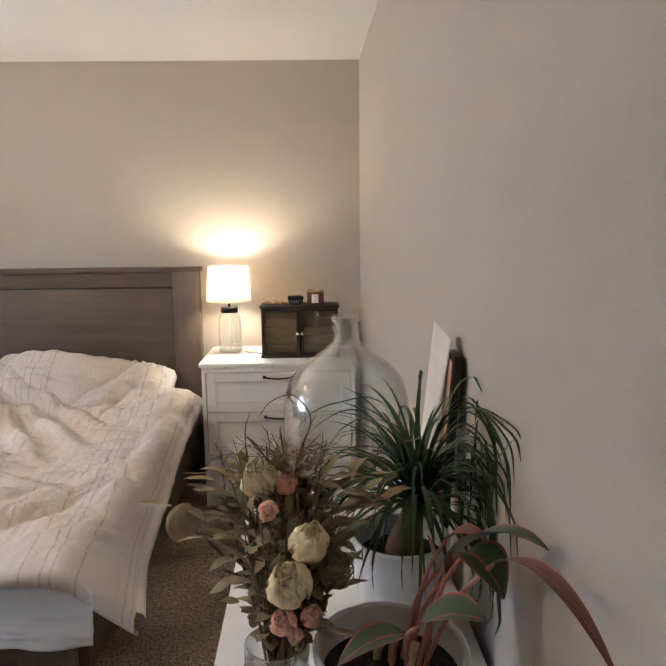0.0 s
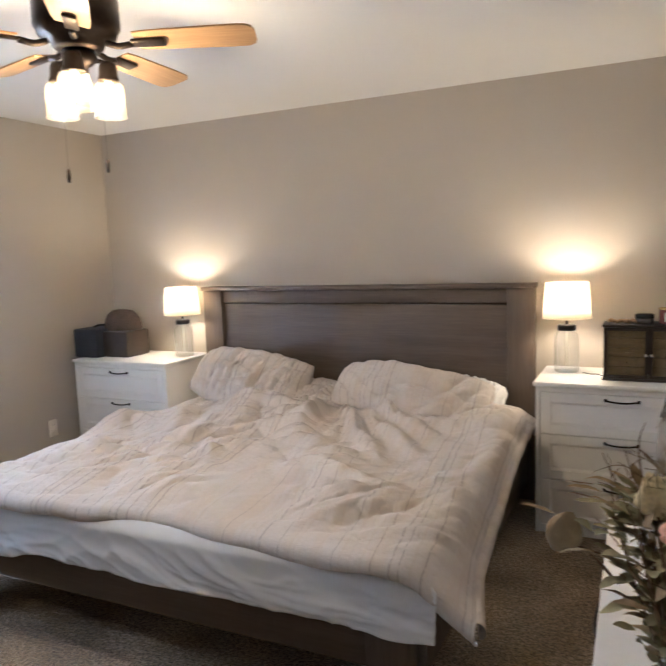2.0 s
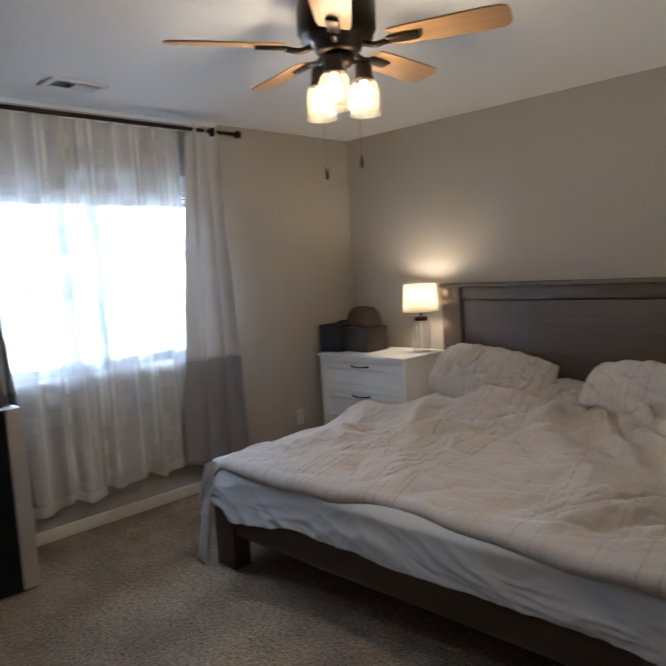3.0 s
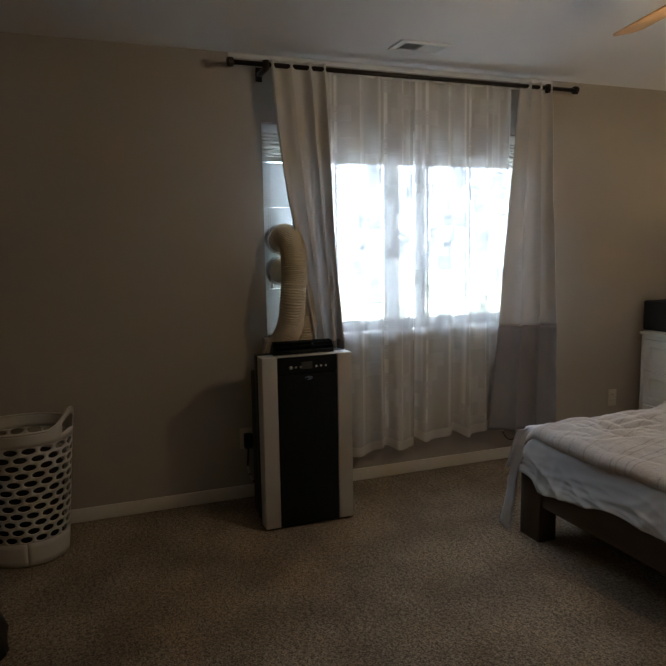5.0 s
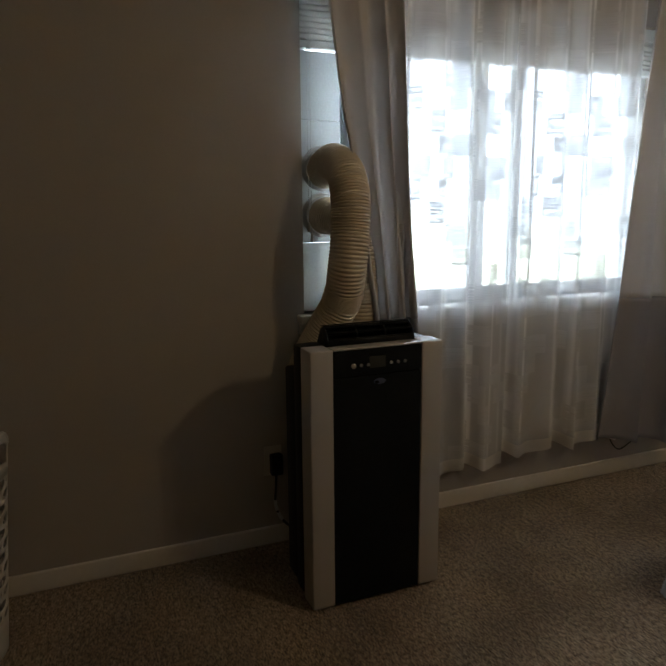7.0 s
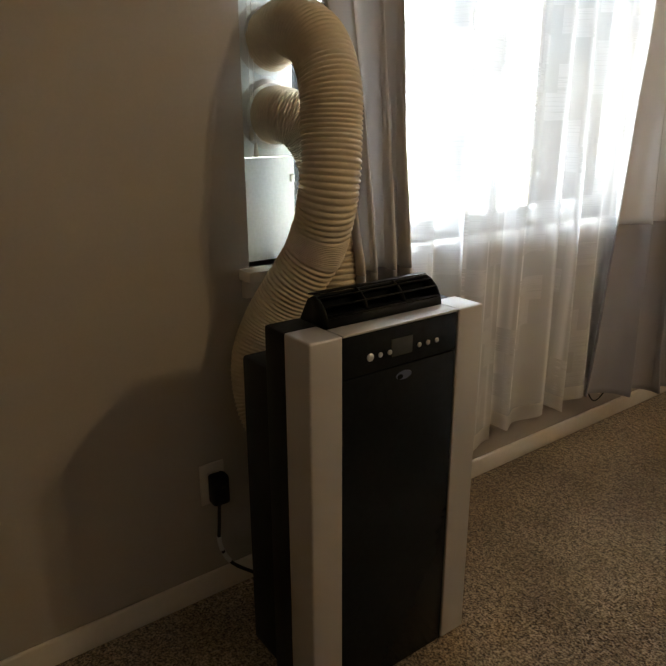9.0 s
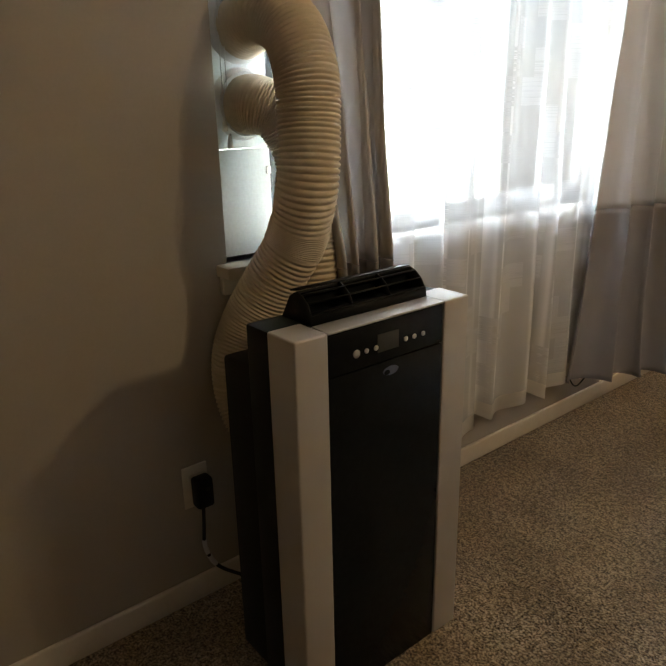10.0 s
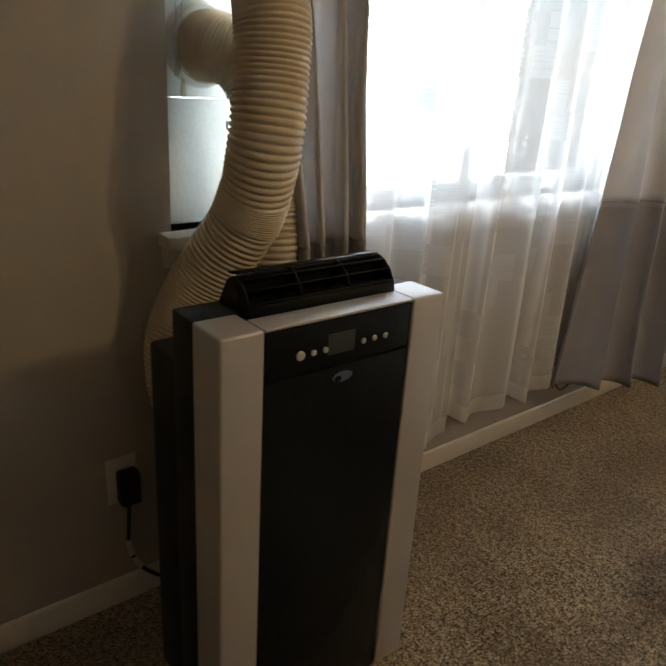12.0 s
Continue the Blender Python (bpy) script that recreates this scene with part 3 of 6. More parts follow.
def curtain(label, left, right, folds, amp, band_z, hem_z, seed, swing=0.0):
    """A curtain whose edges run by (height, y) stops from top to hem, with folds."""
    top = RODZ + 0.028
    c = thing("curtain", (RODX, (left[0][1] + right[0][1]) / 2, hem_z), label, "curtain", "window curtains")

    def f(z0, z1):
        def g(u, v):
            z = lerp(z0, z1, v)
            s = (top - z) / (top - hem_z)
            yl = between([((top - a) / (top - hem_z), b) for a, b in left], s)
            yr = between([((top - a) / (top - hem_z), b) for a, b in right], s)
            ph = 2 * math.pi * folds * u + seed + 1.6 * n3(u * 2, s * 1.2, seed)
            a = amp * (0.6 + 0.5 * s) * (0.75 + 0.5 * n3(u * 3, s * 2, seed + 5))
            y = lerp(yl, yr, u) + 0.014 * math.cos(ph) * (0.5 + s)
            pinch = 1 if s > 0.04 else 0.8
            return Vector((a * (math.sin(ph) + 0.16 * math.sin(2 * ph + 1 + seed)) * pinch + 0.008 * n3(u * 9, s * 7, seed) + swing * u * s * s, y - c.location.y, z - hem_z))
        return g
    uvs = lambda u, v: (u * 1.2, v)
    thick(part("upper_panel", sheet_mesh(bmesh.new(), f(top, band_z), 140, 60, uvs), M["curtain"], c), 0.003)
    thick(part("lower_band", sheet_mesh(bmesh.new(), f(band_z, hem_z), 140, 30, uvs), M["curtain_band"], c, "grey lower band"), 0.003)
    return c


curtain("off-white curtain with a grey lower band behind the air conditioner",
        [(2.381, 0.822), (2.02, 0.846), (1.667, 0.893), (1.277, 0.971), (0.915, 1.03), (0.28, 1.07)], [(2.381, 1.14), (1.76, 1.165), (1.41, 1.175), (0.88, 1.215), (0.28, 1.26)], 3.3, 0.050, 0.895, 0.28, 0.4)
curtain("off-white curtain with a grey lower band beside the bed",
        [(2.381, 2.385), (1.968, 2.354), (1.304, 2.298), (0.911, 2.272), (0.25, 2.205)], [(2.381, 2.63), (1.98, 2.645), (1.3, 2.655), (0.906, 2.65), (0.25, 2.60)], 3.2, 0.055, 0.905, 0.25, 2.6, swing=0.17)


def sheer(label, y0, y1, hem, seed):
    c = thing("sheer_curtain", (-3.625, (y0 + y1) / 2, hem), label, "sheer curtain", "window sheers")
    top = 2.356
    n = max(4, round((y1 - y0) / 0.14))

    def f(za, zb):
        def g(u, v):
            z = lerp(za, zb, v)
            s = (top - z) / (top - hem)
            ph = 2 * math.pi * n * u + seed + 2.2 * n3(u * 3, s * 0.8, seed)
            a = 0.032 * (0.6 + 0.7 * s) * (0.7 + 0.9 * n3(u * 4, s, seed + 3))
            drop = 0.02 * math.sin(ph * 0.5) * s ** 4 + 0.012 * n3(u * 6, 3, seed) * s ** 4
            return Vector((a * math.sin(ph), lerp(y0, y1, u) - c.location.y + 0.02 * s * n3(u * 2, s, seed + 8), z - hem + drop))
        return g
    w = y1 - y0
    part("voile", sheet_mesh(bmesh.new(), f(top, hem + 0.055), 110, 60, lambda u, v: (u * w * 1.2, v * 2.1)), M["sheer"], c)
    part("hem", sheet_mesh(bmesh.new(), f(hem + 0.055, hem), 110, 3, lambda u, v: (u * w, v * 0.05)), M["sheer_hem"], c, "opaque folded hem")
    return c


sheer("sheer white curtain with woven slub blocks over the window", 1.14, 1.688, 0.205, 0.0)
sheer("sheer white curtain hanging beside the grey-banded curtain", 1.70, 2.36, 0.235, 4.0)
part_rod = thing("sheer_rod", (-3.625, 1.07, 2.346), "thin white sheer curtain rod", "curtain rod")
part("pole", tube(bmesh.new(), [(0, -0.1, 0), (0, 1.42, 0)], 0.006, 10), M["vinyl"], part_rod)
for y in (-0.1, 1.42):
    part("bracket", boxed(-0.1, 0.0, y - 0.006, y + 0.006, -0.008, 0.008, bevel=0.002), M["vinyl"], part_rod)

# ---- air conditioner ----
ac = thing("air_conditioner", (-3.204, 0.873, 0), "black and silver portable air conditioner standing under the window", "air conditioner")
AH, AW = 0.884, 0.236
bm = boxed(-0.168, -0.089, -AW + 0.004, AW - 0.004, 0.02, AH - 0.003, bevel=0.006)
box(bm, -0.284, -0.164, -AW + 0.012, AW - 0.012, 0.02, 0.782, bevel=0.010)
part("body", bm, M["black_matt"], ac)
part("core", boxed(-0.088, -0.060, -AW + 0.086, AW - 0.086, 0.02, AH - 0.012), M["black_matt"], ac)
for s in (-1, 1):
    y0, y1 = sorted((s * AW, s * (AW - 0.078)))
    part("corner_column", boxed(-0.088, 0.0, y0, y1, 0.012, AH, bevel=0.005, seg=3), M["silver"], ac, "silver rounded corner column")
part("front_panel", boxed(-0.058, -0.003, -AW + 0.0795, AW - 0.0795, 0.012, 0.790, bevel=0.003), M["black_gloss"], ac, "glossy black front panel")
ctl = part("control_panel", boxed(-0.058, -0.003, -AW + 0.0795, AW - 0.0795, 0.792, AH - 0.006, bevel=0.003), M["black_gloss"], ac)
part("top_band", boxed(-0.054, -0.001, -AW + 0.079, AW - 0.079, AH - 0.005, AH + 0.0005, bevel=0.002), M["silver"], ac, "silver top edge band")
part("display", boxed(-0.004, -0.0015, -0.033, 0.025, 0.814, 0.852, bevel=0.001), M["lcd"], ctl)
for y, r in ((-0.088, 0.0085), (-0.062, 0.0055), (-0.037, 0.0055), (0.045, 0.0055), (0.070, 0.0055), (0.096, 0.0055)):
    bm = lathe(bmesh.new(), [(r, 0), (r, 0.002), (r * 0.75, 0.0035), (0, 0.0038)], 16)
    bmesh.ops.transform(bm, matrix=pose(-0.0035, y, 0.826, 0, 90, 0), verts=bm.verts[:])
    part("button", bm, M["button"], ctl)
bm = lathe(bmesh.new(), [(1.0, 0), (0.95, 0.001), (0, 0.0012)], 24)
bmesh.ops.transform(bm, matrix=pose(-0.0032, 0.004, 0.768, 0, 90, 0) @ Matrix.Diagonal((0.010, 0.022, 1, 1)), verts=bm.verts[:])
part("badge", bm, M["logo"], ac, "oval blue-grey badge")
bm = lathe(bmesh.new(), [(1.0, 0), (0, 0.0008)], 16)
bmesh.ops.transform(bm, matrix=pose(-0.0022, -0.006, 0.766, 0, 90, 0) @ Matrix.Diagonal((0.006, 0.009, 1, 1)), verts=bm.verts[:])
part("badge_spot", bm, M["black_gloss"], ac)
# raised outlet with guide vanes
bm = bmesh.new()
prof = [(-0.056, 0.0), (-0.059, 0.020), (-0.070, 0.040), (-0.087, 0.054), (-0.104, 0.060), (-0.126, 0.048), (-0.155, 0.0)]
for y in (-0.150, 0.158):
    vs = [bm.verts.new((x, y, AH - 0.003 + z)) for x, z in prof]
    bm.faces.new(vs if y > 0 else vs[::-1])
bm.verts.ensure_lookup_table()
k = len(prof)
for i in (0, 4, 5):
    bm.faces.new((bm.verts[i], bm.verts[i + 1], bm.verts[k + i + 1], bm.verts[k + i]))
air = part("air_outlet", bm, M["black_matt"], ac, "raised black air outlet with guide vanes", 20)
thick(air, 0.004)
part("outlet_back", boxed(-0.112, -0.106, -0.145, 0.153, AH, AH + 0.050), M["black_gloss"], air)
for y in (-0.046, 0.056):
    bm = bmesh.new()
    for (xa, za), (xb, zb) in zip(prof[1:5], prof[2:5]):
        q = [bm.verts.new(c) for c in ((xa, y, AH + za), (xb, y, AH + zb), (-0.106, y, AH + zb), (-0.106, y, AH + za))]
        bm.faces.new(q)
    bmesh.ops.remove_doubles(bm, verts=bm.verts[:], dist=0.0002)
    thick(part("divider", bm, M["black_matt"], air), 0.003)
for (x, z), lean in zip(prof[1:5], (0.006, 0.010, 0.012, 0.004)):
    bm = bmesh.new()
    q = [bm.verts.new(c) for c in ((x, -0.148, AH + z), (x, 0.156, AH + z), (x - 0.026, 0.156, AH + z - lean), (x - 0.026, -0.148, AH + z - lean))]
    bm.faces.new(q)
    thick(part("vane", bm, M["black_matt"], air), 0.003)
for s in (-1, 1):
    for x in (-0.24, -0.06):
        part("foot", boxed(x - 0.03, x + 0.03, s * 0.18 - 0.02, s * 0.18 + 0.02, 0, 0.022, bevel=0.004), M["black_matt"], ac)


def hose(label, knots, rings, radius):
    h = thing("exhaust_hose", knots[0], label, "hose", "air conditioner hoses")
    base = Vector(knots[0])
    pts = curve_points([Vector(k) - base for k in knots], rings * 8 + 1)
    part("corrugation", tube(bmesh.new(), pts, lambda t: radius * (1 + 0.085 * abs(math.cos(math.pi * t * rings)) ** 0.8 - 0.055) + 0.002 * n3(t * 9, 1), 28), M["hose"], h, sharp=60)
    end = pts[-40:]
    part("end_cuff", tube(bmesh.new(), end, radius * 1.06, 28), M["hose"], h, "smooth end cuff", 60)
    k = min(range(len(pts)), key=lambda i: abs(pts[i].z + base.z - 1.0))
    fine = [lerp(pts[i], pts[i + 1], q / 4) for i in range(k - 18, k + 18) for q in range(4)]
    part("joint_band", tube(bmesh.new(), fine, lambda t: radius * (1.035 + 0.012 * math.cos(2 * math.pi * t * 12)), 28), M["hose"], h, "band of tight rings at the joint", 60)
    return h, pts


HX = X0 - 0.03
h1, _ = hose("cream corrugated exhaust hose from the window panel to the air conditioner",
             [(HX, 0.91, 1.455), (-3.645, 0.91, 1.475), (-3.56, 0.915, 1.435), (-3.51, 0.912, 1.35), (-3.495, 0.905, 1.25), (-3.487, 0.89, 1.12), (-3.53, 0.885, 0.99), (-3.585, 0.845, 0.88), (-3.625, 0.81, 0.79), (-3.637, 0.78, 0.70), (-3.622, 0.775, 0.60), (-3.57, 0.785, 0.53), (-3.48, 0.80, 0.50)], 128, 0.068)
h2, _ = hose("cream corrugated intake hose behind the first one",
             [(HX, 0.91, 1.285), (-3.70, 0.92, 1.283), (-3.668, 0.962, 1.25), (-3.645, 0.998, 1.15), (-3.63, 1.005, 0.97), (-3.62, 1.0, 0.75), (-3.60, 0.99, 0.55), (-3.53, 0.99, 0.48)], 104, 0.066)
seal = thing("window_seal_panel", (X0 - 0.05, WY0 + 0.004, WZ0 + 0.002), "white plastic window panel with two hose flanges", "window panel")
for i, (a, b) in enumerate(((0.0, 0.265), (0.267, 0.72), (0.722, HH - 0.21))):
    part("panel_section", boxed(-0.022, 0.0, 0.0, 0.172, a, b, bevel=0.002), M["panel"], seal)
for z in (1.46, 1.285):
    bm = lathe(bmesh.new(), [(0.082, 0), (0.085, 0.006), (0.078, 0.014), (0.074, 0.028), (0.066, 0.028)], 28)
    bmesh.ops.transform(bm, matrix=pose(0.0, 0.094, z - WZ0, 0, 90, 0), verts=bm.verts[:])
    part("hose_flange", bm, M["vinyl"], seal)
# one dark strip for sash bar and foam; its grey includes the bar's shade
part("sash_strip", boxed(-0.050, -0.010, 0.182, 0.226, 0.0, HH - 0.215, bevel=0.004), M["sash_grey"], seal, "dark grey strip for the shaded sash bar and its foam")
for z in (0.36, 0.30, 0.20):
    part("clip", boxed(-0.004, 0.008, 0.158, 0.170, z, z + 0.02, bevel=0.002), M["vinyl"], seal)


def outlet(place, turn, label):
    o = thing("wall_outlet", place, label, "outlet", "wall outlets", turn=turn)
    part("cover_plate", boxed(0, 0.006, -0.036, 0.036, -0.06, 0.06, bevel=0.003), M["plate"], o)
    for z in (-0.021, 0.021):
        s = part("socket", boxed(0.0055, 0.0085, -0.017, 0.017, z - 0.014, z + 0.014, bevel=0.002), M["plate"], o)
        for y in (-0.006, 0.006):
            # thin dark slab painted as the shade in a socket hole
            part("slot_shade", boxed(0.008, 0.0088, y - 0.001, y + 0.001, z - 0.002, z + 0.007), M["hole_shade"], s)
    return o


outlet((X0, 0.670, 0.346), 0, "ivory wall outlet with the black plug in it")
outlet((X0, 3.315, 0.325), 0, "ivory wall outlet between curtain and chest")
plug = thing("power_plug", (X0 + 0.009, 0.676, 0.338), "black safety power plug with a tagged cable running to the floor", "plug")
part("housing", boxed(0, 0.04, -0.024, 0.024, -0.042, 0.042, bevel=0.008), M["black_matt"], plug)
part("test_button", boxed(0.039, 0.042, 0.0, 0.012, 0.008, 0.018, bevel=0.001), M["lcd"], plug)
pts = curve_points([(0.018, 0, -0.038), (0.018, -0.004, -0.10), (0.018, -0.006, -0.17), (0.025, 0.02, -0.235), (0.05, 0.07, -0.275), (0.10, 0.12, -0.29)], 40)
part("cable", tube(bmesh.new(), pts, 0.005, 8), M["cord"], plug)
for a, b in ((13, 18), (19, 23)):
    part("cable_tag", tube(bmesh.new(), pts[a:b + 1], 0.0064, 8), M["tag"], plug)
loose = thing("loose_cable", (X0 + 0.03, 2.42, 0.10), "thin black cable sagging under the curtain hem", "cable")
part("wire", tube(bmesh.new(), curve_points([(0, -0.09, 0.22), (0, -0.04, 0.09), (0, 0.02, 0.03), (0, 0.10, 0.06), (0, 0.2, 0.12), (0, 0.24, 0.2)], 30), 0.003, 6), M["cord"], loose)

# ---- ceiling vent ----
vent = thing("ceiling_vent", (-3.316, 1.565, H), "white ceiling air vent with two louvred halves", "ceiling vent")
bm = bmesh.new()
for a in ((-0.085, -0.055, -0.15, 0.15), (0.055, 0.085, -0.15, 0.15), (-0.055, 0.055, -0.15, -0.115), (-0.055, 0.055, 0.115, 0.15), (-0.055, 0.055, -0.008, 0.008)):
    box(bm, *a, -0.012, -0.001, bevel=0.003)
part("frame", bm, M["vinyl"], vent)
# flat dark sheet in place of the shade up inside the vent
part("duct_shade", boxed(-0.055, 0.055, -0.115, 0.115, -0.003, -0.001), M["hole_shade"], vent)
for i in range(16):
    y = -0.112 + i * 0.0143
    bm = boxed(-0.055, 0.055, -0.001, 0.001, -0.006, 0.006)
    bmesh.ops.transform(bm, matrix=pose(0, y + 0.004, -0.008, -50 if y < -0.005 else 50, 0, 0), verts=bm.verts[:])
    part("louvre", bm, M["vinyl"], vent)

# ---- ceiling fan ----
FX, FY = -1.68, 1.775
fan = thing("ceiling_fan", (FX, FY, H + 0.03), "bronze ceiling fan with five maple blades and lit jar lights", "ceiling fan")
part("canopy", lathe(bmesh.new(), [(0.07, 0), (0.07, -0.02), (0.055, -0.035), (0.0, -0.036)], 28), M["bronze"], fan)
part("downrod", tube(bmesh.new(), [(0, 0, -0.03), (0, 0, -0.08)], 0.016, 12), M["bronze"], fan)
part("motor_housing", lathe(bmesh.new(), [(0, -0.055), (0.10, -0.06), (0.135, -0.075), (0.142, -0.10), (0.142, -0.185), (0.132, -0.20), (0.128, -0.215), (0.09, -0.225), (0.085, -0.25), (0.07, -0.262), (0.0, -0.263)], 40), M["bronze"], fan)
part("light_hub", lathe(bmesh.new(), [(0, -0.26), (0.055, -0.262), (0.06, -0.285), (0.045, -0.305), (0.028, -0.315), (0.028, -0.345), (0.016, -0.36), (0, -0.362)], 28), M["bronze"], fan)
for k in range(5):
    a = 23 + 72 * k
    bm = bmesh.new()
    w = [(0.20, 0.052), (0.24, 0.058), (0.40, 0.064), (0.52, 0.068), (0.58, 0.066), (0.602, 0.053), (0.61, 0.03)]
    up = [bm.verts.new((x, y, 0.003)) for x, y in w] + [bm.verts.new((x, -y, 0.003)) for x, y in reversed(w)]
    dn = [bm.verts.new((v.co.x, v.co.y, -0.003)) for v in up]
    bm.faces.new(up)
    bm.faces.new(dn[::-1])
    for i in range(len(up)):
        j = (i + 1) % len(up)
        bm.faces.new((up[j], up[i], dn[i], dn[j]))
    bmesh.ops.recalc_face_normals(bm, faces=bm.faces[:])
    b = part("blade", bm, M["blade"], fan)
    b.matrix_basis = pose(0, 0, -0.235, 0, 0, a) @ pose(0, 0, 0, -12, 0, 0)
    bm = boxed(0.185, 0.30, -0.022, 0.022, -0.016, -0.004, bevel=0.005)
    tube(bm, curve_points([(0.10, 0, -0.005), (0.14, 0, -0.018), (0.19, 0, -0.012)], 8), 0.011, 8)
    part("blade_iron", bm, M["bronze"], b)
for k in range(3):
    a = radians(62 + 120 * k)
    cx, cy = 0.095 * math.cos(a), 0.095 * math.sin(a)
    part("light_arm", tube(bmesh.new(), curve_points([(0.02 * math.cos(a), 0.02 * math.sin(a), -0.30), (cx * 0.7, cy * 0.7, -0.285), (cx, cy, -0.30)], 10), 0.008, 8), M["bronze"], fan)
    part("lamp_holder", lathe(bmesh.new(), [(0, -0.285), (0.025, -0.287), (0.03, -0.30), (0.032, -0.335), (0.037, -0.345), (0.037, -0.352), (0, -0.352)], 24, (cx, cy, 0)), M["bronze"], fan)
    g = part("jar_shade", lathe(bmesh.new(), [(0.034, -0.353), (0.048, -0.362), (0.053, -0.38), (0.055, -0.47), (0.057, -0.474), (0.054, -0.474), (0.0515, -0.38), (0.046, -0.365), (0.034, -0.357)], 28, (cx, cy, 0)), M["jar_shade"], fan, "clear glass jar shade")
    g.visible_shadow = False
    bu = part("bulb", lathe(bmesh.new(), [(0, -0.352), (0.012, -0.355), (0.013, -0.375), (0.026, -0.40), (0.029, -0.42), (0.022, -0.44), (0, -0.449)], 20, (cx, cy, 0)), M["bulb"], fan, "lit warm bulb")
    bu.visible_shadow = False
    lamp_bulb("fan_light", (FX + cx, FY + cy, H - 0.39), FAN_WATTS, WARM, 0.03)
for dx, dy, z in ((-0.03, -0.06, -0.66), (0.03, 0.065, -0.62)):
    part("pull_chain", tube(bmesh.new(), [(dx, dy, -0.31), (dx, dy, z)], 0.0006, 6), M["bronze"], fan)
    part("chain_pull", lathe(bmesh.new(), [(0, 0), (0.006, 0.002), (0.007, 0.02), (0.006, 0.045), (0, 0.048)], 12, (dx, dy, z - 0.045)), M["bronze"], fan)

# ---- bed ----
BX0, BX1, BY = -2.785, -0.495, 1.80
bed = thing("bed", ((BX0 + BX1) / 2, 3.0, 0), "grey-brown stained wooden king bed with a panelled headboard", "bed")
bw, hy = (BX1 - BX0) / 2, 3.90 - 3.0
for s in (-1, 1):
    y0, y1 = sorted((s * bw, s * (bw - 0.155)))
    part("headboard_post", boxed(y0, y1, hy - 0.005, hy + 0.06, 0, 1.252, bevel=0.004), M["bedwood_up"], bed)
part("headboard_cap", boxed(-bw - 0.012, bw + 0.012, hy - 0.018, hy + 0.072, 1.253, 1.28, bevel=0.004), M["bedwood"], bed)
part("headboard_rail", boxed(-bw + 0.157, bw - 0.157, hy + 0.012, hy + 0.05, 1.166, 1.252, bevel=0.003), M["bedwood"], bed)
part("headboard_panel", boxed(-bw + 0.157, bw - 0.157, hy + 0.022, hy + 0.045, 0.56, 1.157, bevel=0.003), M["bedwood"], bed)
part("headboard_back", boxed(-bw + 0.15, bw - 0.15, hy + 0.051, hy + 0.057, 0.30, 1.25), M["bedwood"], bed)
part("headboard_lower_rail", boxed(-bw + 0.157, bw - 0.157, hy + 0.008, hy + 0.05, 0.30, 0.557, bevel=0.003), M["bedwood"], bed)
for s in (-1, 1):
    y0, y1 = sorted((s * (bw - 0.03), s * (bw - 0.065)))
    part("side_rail", boxed(y0, y1, BY - 3.0 + 0.1, hy, 0.14, 0.36, bevel=0.004), M["bedwood"], bed)
    y0, y1 = sorted((s * (bw - 0.01), s * (bw - 0.155)))
    part("foot_leg", boxed(y0 - s * 0.05, y1 - s * 0.05, BY - 3.0, BY - 3.0 + 0.10, 0, 0.40, bevel=0.005), M["bedwood_up"], bed)
part("foot_rail", boxed(-bw + 0.157, bw - 0.157, BY - 3.0 + 0.02, BY - 3.0 + 0.07, 0.17, 0.38, bevel=0.004), M["bedwood"], bed)
part("centre_support", boxed(-0.05, 0.05, -0.9, 0.85, 0.0, 0.30, bevel=0.004), M["bedwood"], bed)
part("slat_base", boxed(-bw + 0.07, bw - 0.07, -0.98, 0.89, 0.30, 0.335), M["bedwood"], bed)
mat_ob = part("mattress", boxed(BX0 + 0.06, BX1 - 0.06, BY + 0.03, 3.88, 0.337, 0.535, bevel=0.05, seg=4), M["mattress"])
tagged(mat_ob, "white king mattress on the wooden bed", "mattress")


def ridges(x, y, f, ang, seed):
    """Soft-edged creases running across one direction."""
    c, s = math.cos(radians(ang)), math.sin(radians(ang))
    u, v = (x * c + y * s), (-x * s + y * c)
    w = 0.35 * n3(x * 1.7, y * 1.7, seed)
    k = n3(u * f + w * f, v * f * 0.28, seed + 11)
    return (1 - min(1, abs(k) * 2.6)) ** 2


def billow(x, y, f, ang, seed, stretch=0.35):
    """Round swells with narrow valleys between them, drawn out along one direction."""
    c, s = math.cos(radians(ang)), math.sin(radians(ang))
    wx, wy = x + 0.10 * n3(x * 2.3, y * 2.3, seed), y + 0.10 * n3(x * 2.3, y * 2.3, seed + 4)
    return min(1, abs(n3((wx * c + wy * s) * f, (-wx * s + wy * c) * f * stretch, seed + 11)) * 2.2) ** 0.8


